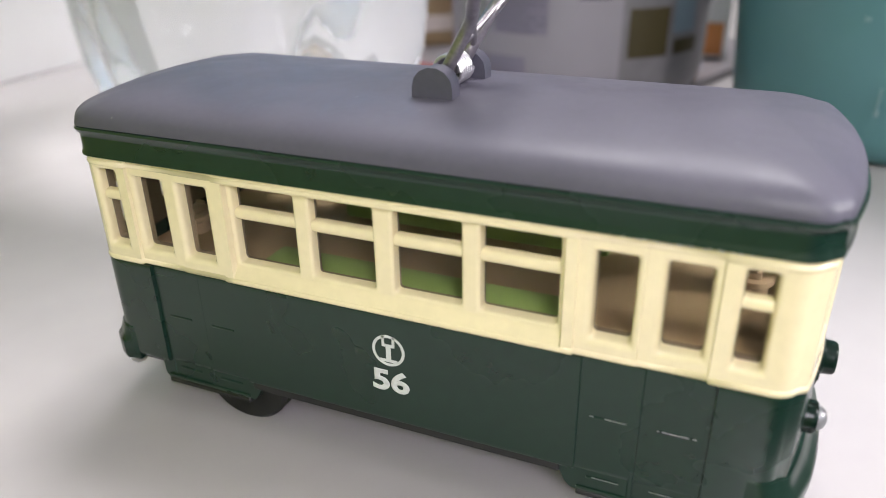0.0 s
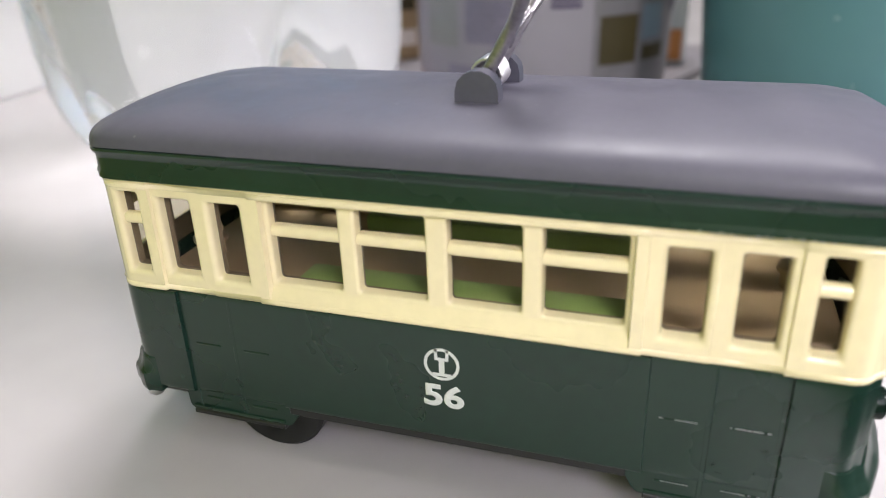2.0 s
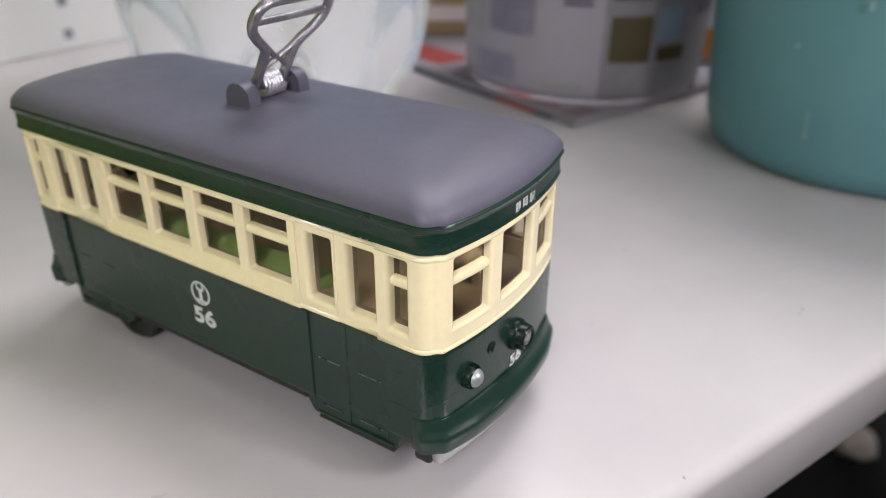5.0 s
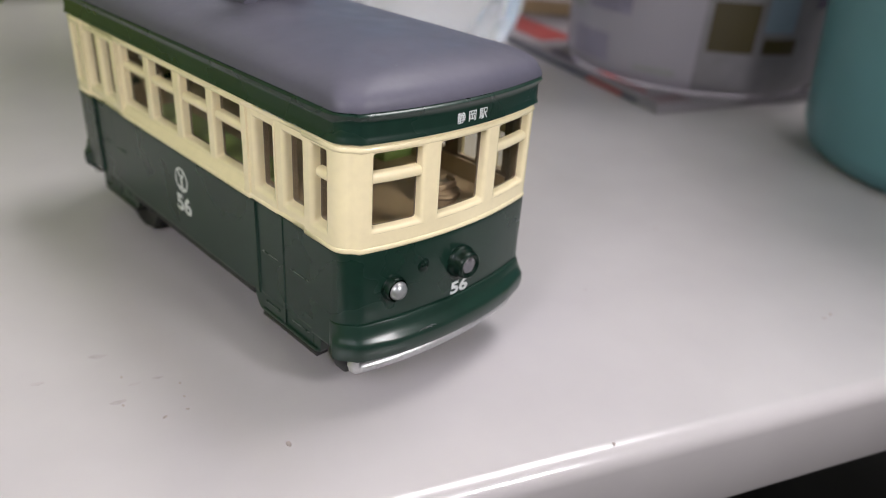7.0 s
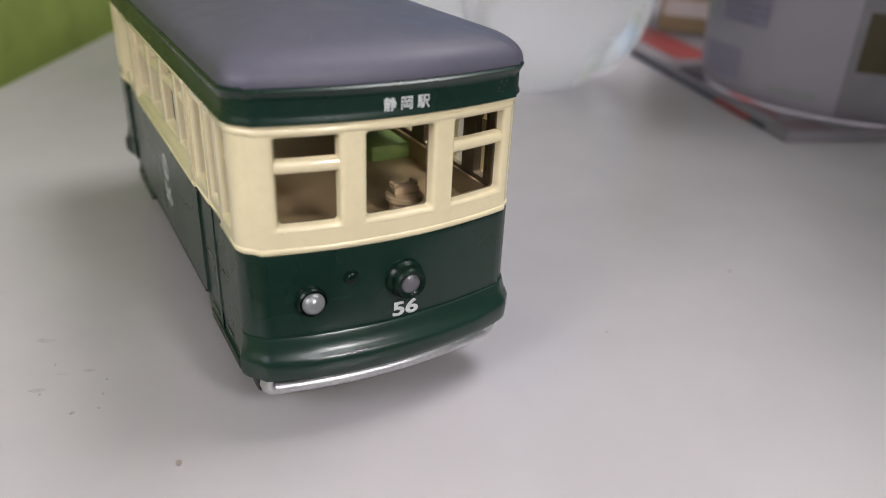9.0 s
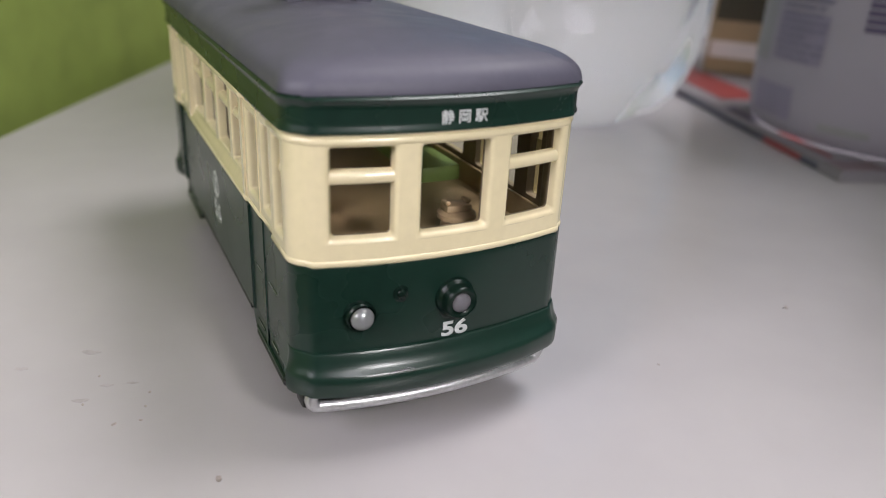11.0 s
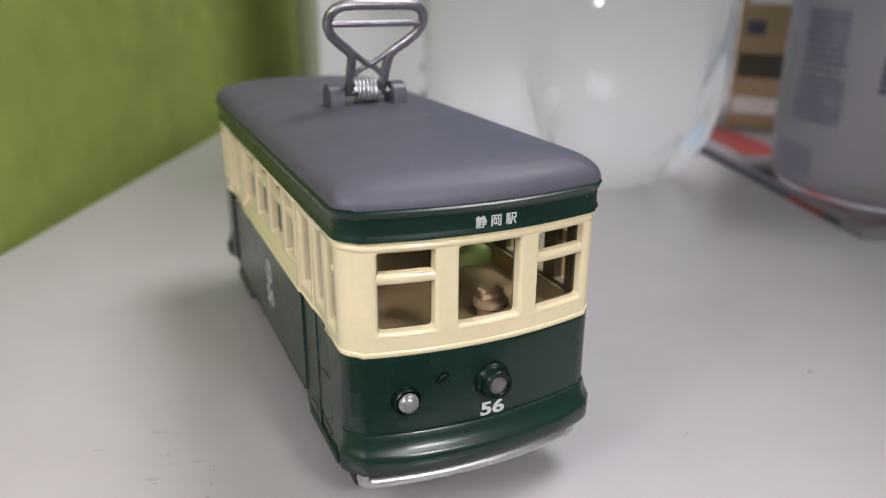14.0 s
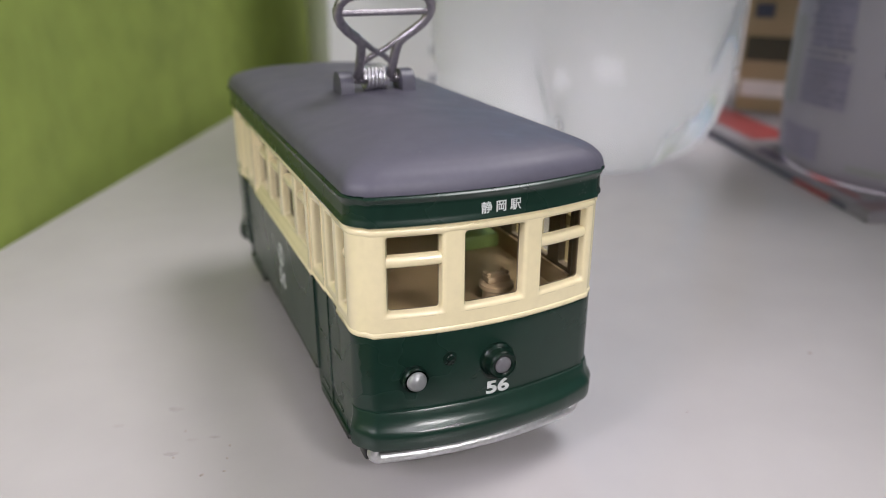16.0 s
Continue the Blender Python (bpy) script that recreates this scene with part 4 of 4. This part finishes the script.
def magazine():
    t = thing("magazine", (-0.0125, 0.1675, 0.0), "glossy magazine with a red and white cover under the bottle", "magazine", rz=160.5)
    bm = bmesh.new()
    box(bm, 0.0, 0.26, -0.182, 0.0, 0.0, 0.0036, 0.0004, 1)
    part("page_block", bm, PAPER, t)
    bm = bmesh.new()
    box(bm, 0.0, 0.26, -0.182, 0.0, 0.0036, 0.0040)
    part("cover", bm, PAPER, t)
    for x0, x1, y0, y1, m in ((0.0, 0.010, -0.016, 0.0, MAROON), (0.014, 0.046, -0.006, -0.004, RED), (0.100, 0.240, -0.030, -0.009, RED), (0.062, 0.083, -0.006, -0.002, PURPLE), (0.132, 0.156, -0.006, -0.002, GREY_INK), (0.06, 0.064, -0.06, -0.02, GREY_INK), (0.012, 0.03, -0.11, -0.03, GREY_INK)):
        bm = bmesh.new()
        box(bm, x0, x1, y0, y1, 0.0040, 0.0041)
        part("print_block", bm, m, t)
    for x0, x1, m in ((0.0, 0.012, PAPER), (0.012, 0.022, INK), (0.022, 0.046, RED), (0.046, 0.118, INK), (0.118, 0.150, PURPLE), (0.150, 0.26, INK)):
        bm = bmesh.new()
        box(bm, x0, x1, 0.0, 0.0005, 0.0004, 0.0022)
        part("spine", bm, m, t, "dark printed spine")


magazine()


def carton(name, at, rz, w, d, h, mat, label, marks):
    t = thing(name, at, label, "box", rz=rz)
    bm = bmesh.new()
    box(bm, 0, w, 0, d, 0, h, 0.0015)
    part("body", bm, mat, t)
    for x0, x1, z0, z1, m in marks:
        bm = bmesh.new()
        box(bm, x0, x1, -0.0003, 0.0002, z0, z1)
        part("print_bar", bm, m, t)
    return t


carton("white_carton", (-0.294, 0.071, 0), 90, 0.362, 0.05, 0.20, WHITE_CARD, "wide white carton with small grey printing", [(0.063, 0.068, 0.006, 0.011, GREY_INK), (0.063, 0.068, 0.023, 0.028, GREY_INK), (0.066, 0.070, 0.035, 0.039, GREY_INK), (0.040, 0.058, 0.060, 0.065, GREY_INK), (0.040, 0.058, 0.069, 0.072, GREY_INK)])
carton("tan_carton", (-0.160, 0.252, 0.0041), 37.6, 0.055, 0.05, 0.13, TAN_CARD, "tan printed cardboard box", [(0.002, 0.053, 0.008, 0.016, TAN_CLOTH), (0.002, 0.053, 0.026, 0.038, OLIVE), (0.004, 0.013, 0.047, 0.054, INK), (0.024, 0.050, 0.046, 0.056, PALE_BLUE), (0.004, 0.052, 0.062, 0.070, WHITE_CARD), (0.004, 0.050, 0.076, 0.092, OLIVE)])
carton("small_carton", (-0.010, 0.286, 0.0041), 5, 0.030, 0.03, 0.034, WHITE_CARD, "small white and orange box", [(0.002, 0.028, 0.002, 0.017, ORANGE)])

# crumbs on the tabletop
rng = random.Random(4)
for x, y, r in ((0.0411, 0.0814, 0.0006), (0.0479, -0.0317, 0.0006), (0.0481, 0.0422, 0.0003), (0.0866, 0.0734, 0.0005), (0.028, -0.0385, 0.0003), (0.0245, -0.0375, 0.0003), (0.0308, -0.0430, 0.0004), (0.0312, -0.0395, 0.0003), (0.0242, -0.0468, 0.0003), (0.0868, 0.0761, 0.0005), (0.0800, 0.0072, 0.0004), (0.0172, -0.0441, 0.0003)):
    bm = bmesh.new()
    r *= 0.7
    bmesh.ops.create_icosphere(bm, subdivisions=2, radius=r)
    for v in bm.verts:
        v.co *= rng.uniform(0.75, 1.2)
        v.co.z = max(v.co.z * 0.45, -r * 0.1) + r * 0.1
        v.co.x *= 1.5
    tagged(link("crumb", bm, DIRT, matrix=pose(x, y, 0.0, 0, 0, rng.uniform(0, 180))), "tiny brown crumb on the tabletop", "crumb", group="crumbs on the table")


def wear():
    """Chips that also give the highlight of the cornice's lower edge, and a scuff on the front bumper."""
    rng = random.Random(21)
    bm = bmesh.new()
    for _ in range(44):
        x = rng.triangular(0.026, 0.047, 0.037)
        w, h = rng.uniform(0.00006, 0.00028), rng.uniform(0.00004, 0.00010)
        z = Z_HEAD + rng.uniform(0.00008, 0.00042)
        box(bm, x, x + w, -HB - 0.00060, -HB - 0.00040, z, z + h)
    part("paint_chip", bm, SILVER, tram, "bare metal chips in the green paint, also giving the edge's highlight", smooth=False)
    bm = bmesh.new()
    for _ in range(16):
        y, z = rng.uniform(0.0135, 0.0170), rng.uniform(Z_HEAD + 0.0012, Z_EAVE - 0.0012)
        s0, w, h = s_end(y), rng.uniform(0.00006, 0.0003), rng.uniform(0.00003, 0.00008)
        tilt = rng.uniform(-0.0002, 0.0003)
        bm.faces.new([bm.verts.new(skin(s0 + a, z + b, -0.00033)) for a, b in ((0, 0), (w, tilt), (w, tilt + h), (0, h))])
    bmesh.ops.solidify(bm, geom=list(bm.faces), thickness=-0.00003)
    part("paint_scratch", bm, GUNMETAL, tram, "fine pale scratches in the green paint", smooth=False)
    bm = bmesh.new()
    loop = [(-0.0016, 0.0), (-0.0008, 0.00035), (0.0001, 0.0004), (0.0009, 0.0001), (0.0003, -0.0003), (-0.0005, -0.0001), (0.0006, 0.0006), (0.0016, 0.0003)]
    stroke(bm, loop, 0.00007)
    part("scuff", bm, GUNMETAL, tram, "pale scuff on the bumper", smooth=False, matrix=pose(XE + 0.0021 - SAG * 0.13, -0.0072, 0.0128, 12, 0, 84))


def rib_wear_glint():
    """Silver strips for rubbed paint and the highlight along the near side's front door ribs."""
    rng = random.Random(5)
    for a, b, z, depth in ((0.0279, 0.0323, 0.01937, 0.00035), (0.0362, 0.0405, 0.01937, 0.00052), (0.0279, 0.0323, 0.00957, 0.00035), (0.0362, 0.0405, 0.00957, 0.00052)):
        bm = bmesh.new()
        x = a
        while x < b:
            w = rng.uniform(0.0002, 0.0008)
            if rng.random() < 0.88:
                box(bm, x, x + w * 0.9, -HB + depth - 0.00020, -HB + depth - 0.00010, z - 0.00003, z + 0.00005)
            x += w
        part("rubbed_edge", bm, SILVER, tram, "silver strips for the highlight on a door rib's rubbed edge", smooth=False)


wear()
rib_wear_glint()


def floor_cloth():
    bm = bmesh.new()
    bmesh.ops.create_uvsphere(bm, u_segments=24, v_segments=14, radius=1.0)
    for v in bm.verts:
        k = 1 + 0.18 * noise.noise(v.co * 1.7)
        v.co = Vector((v.co.x * 0.034 * k, v.co.y * 0.034 * k, max(v.co.z, -0.6) * 0.022 * k + 0.0132))
    tagged(link("floor_cloth", bm, TAN_CLOTH, matrix=pose(0.156, 1.0, -0.72, 0, 0, 25)), "crumpled beige cloth on the dark floor", "cloth")


floor_cloth()
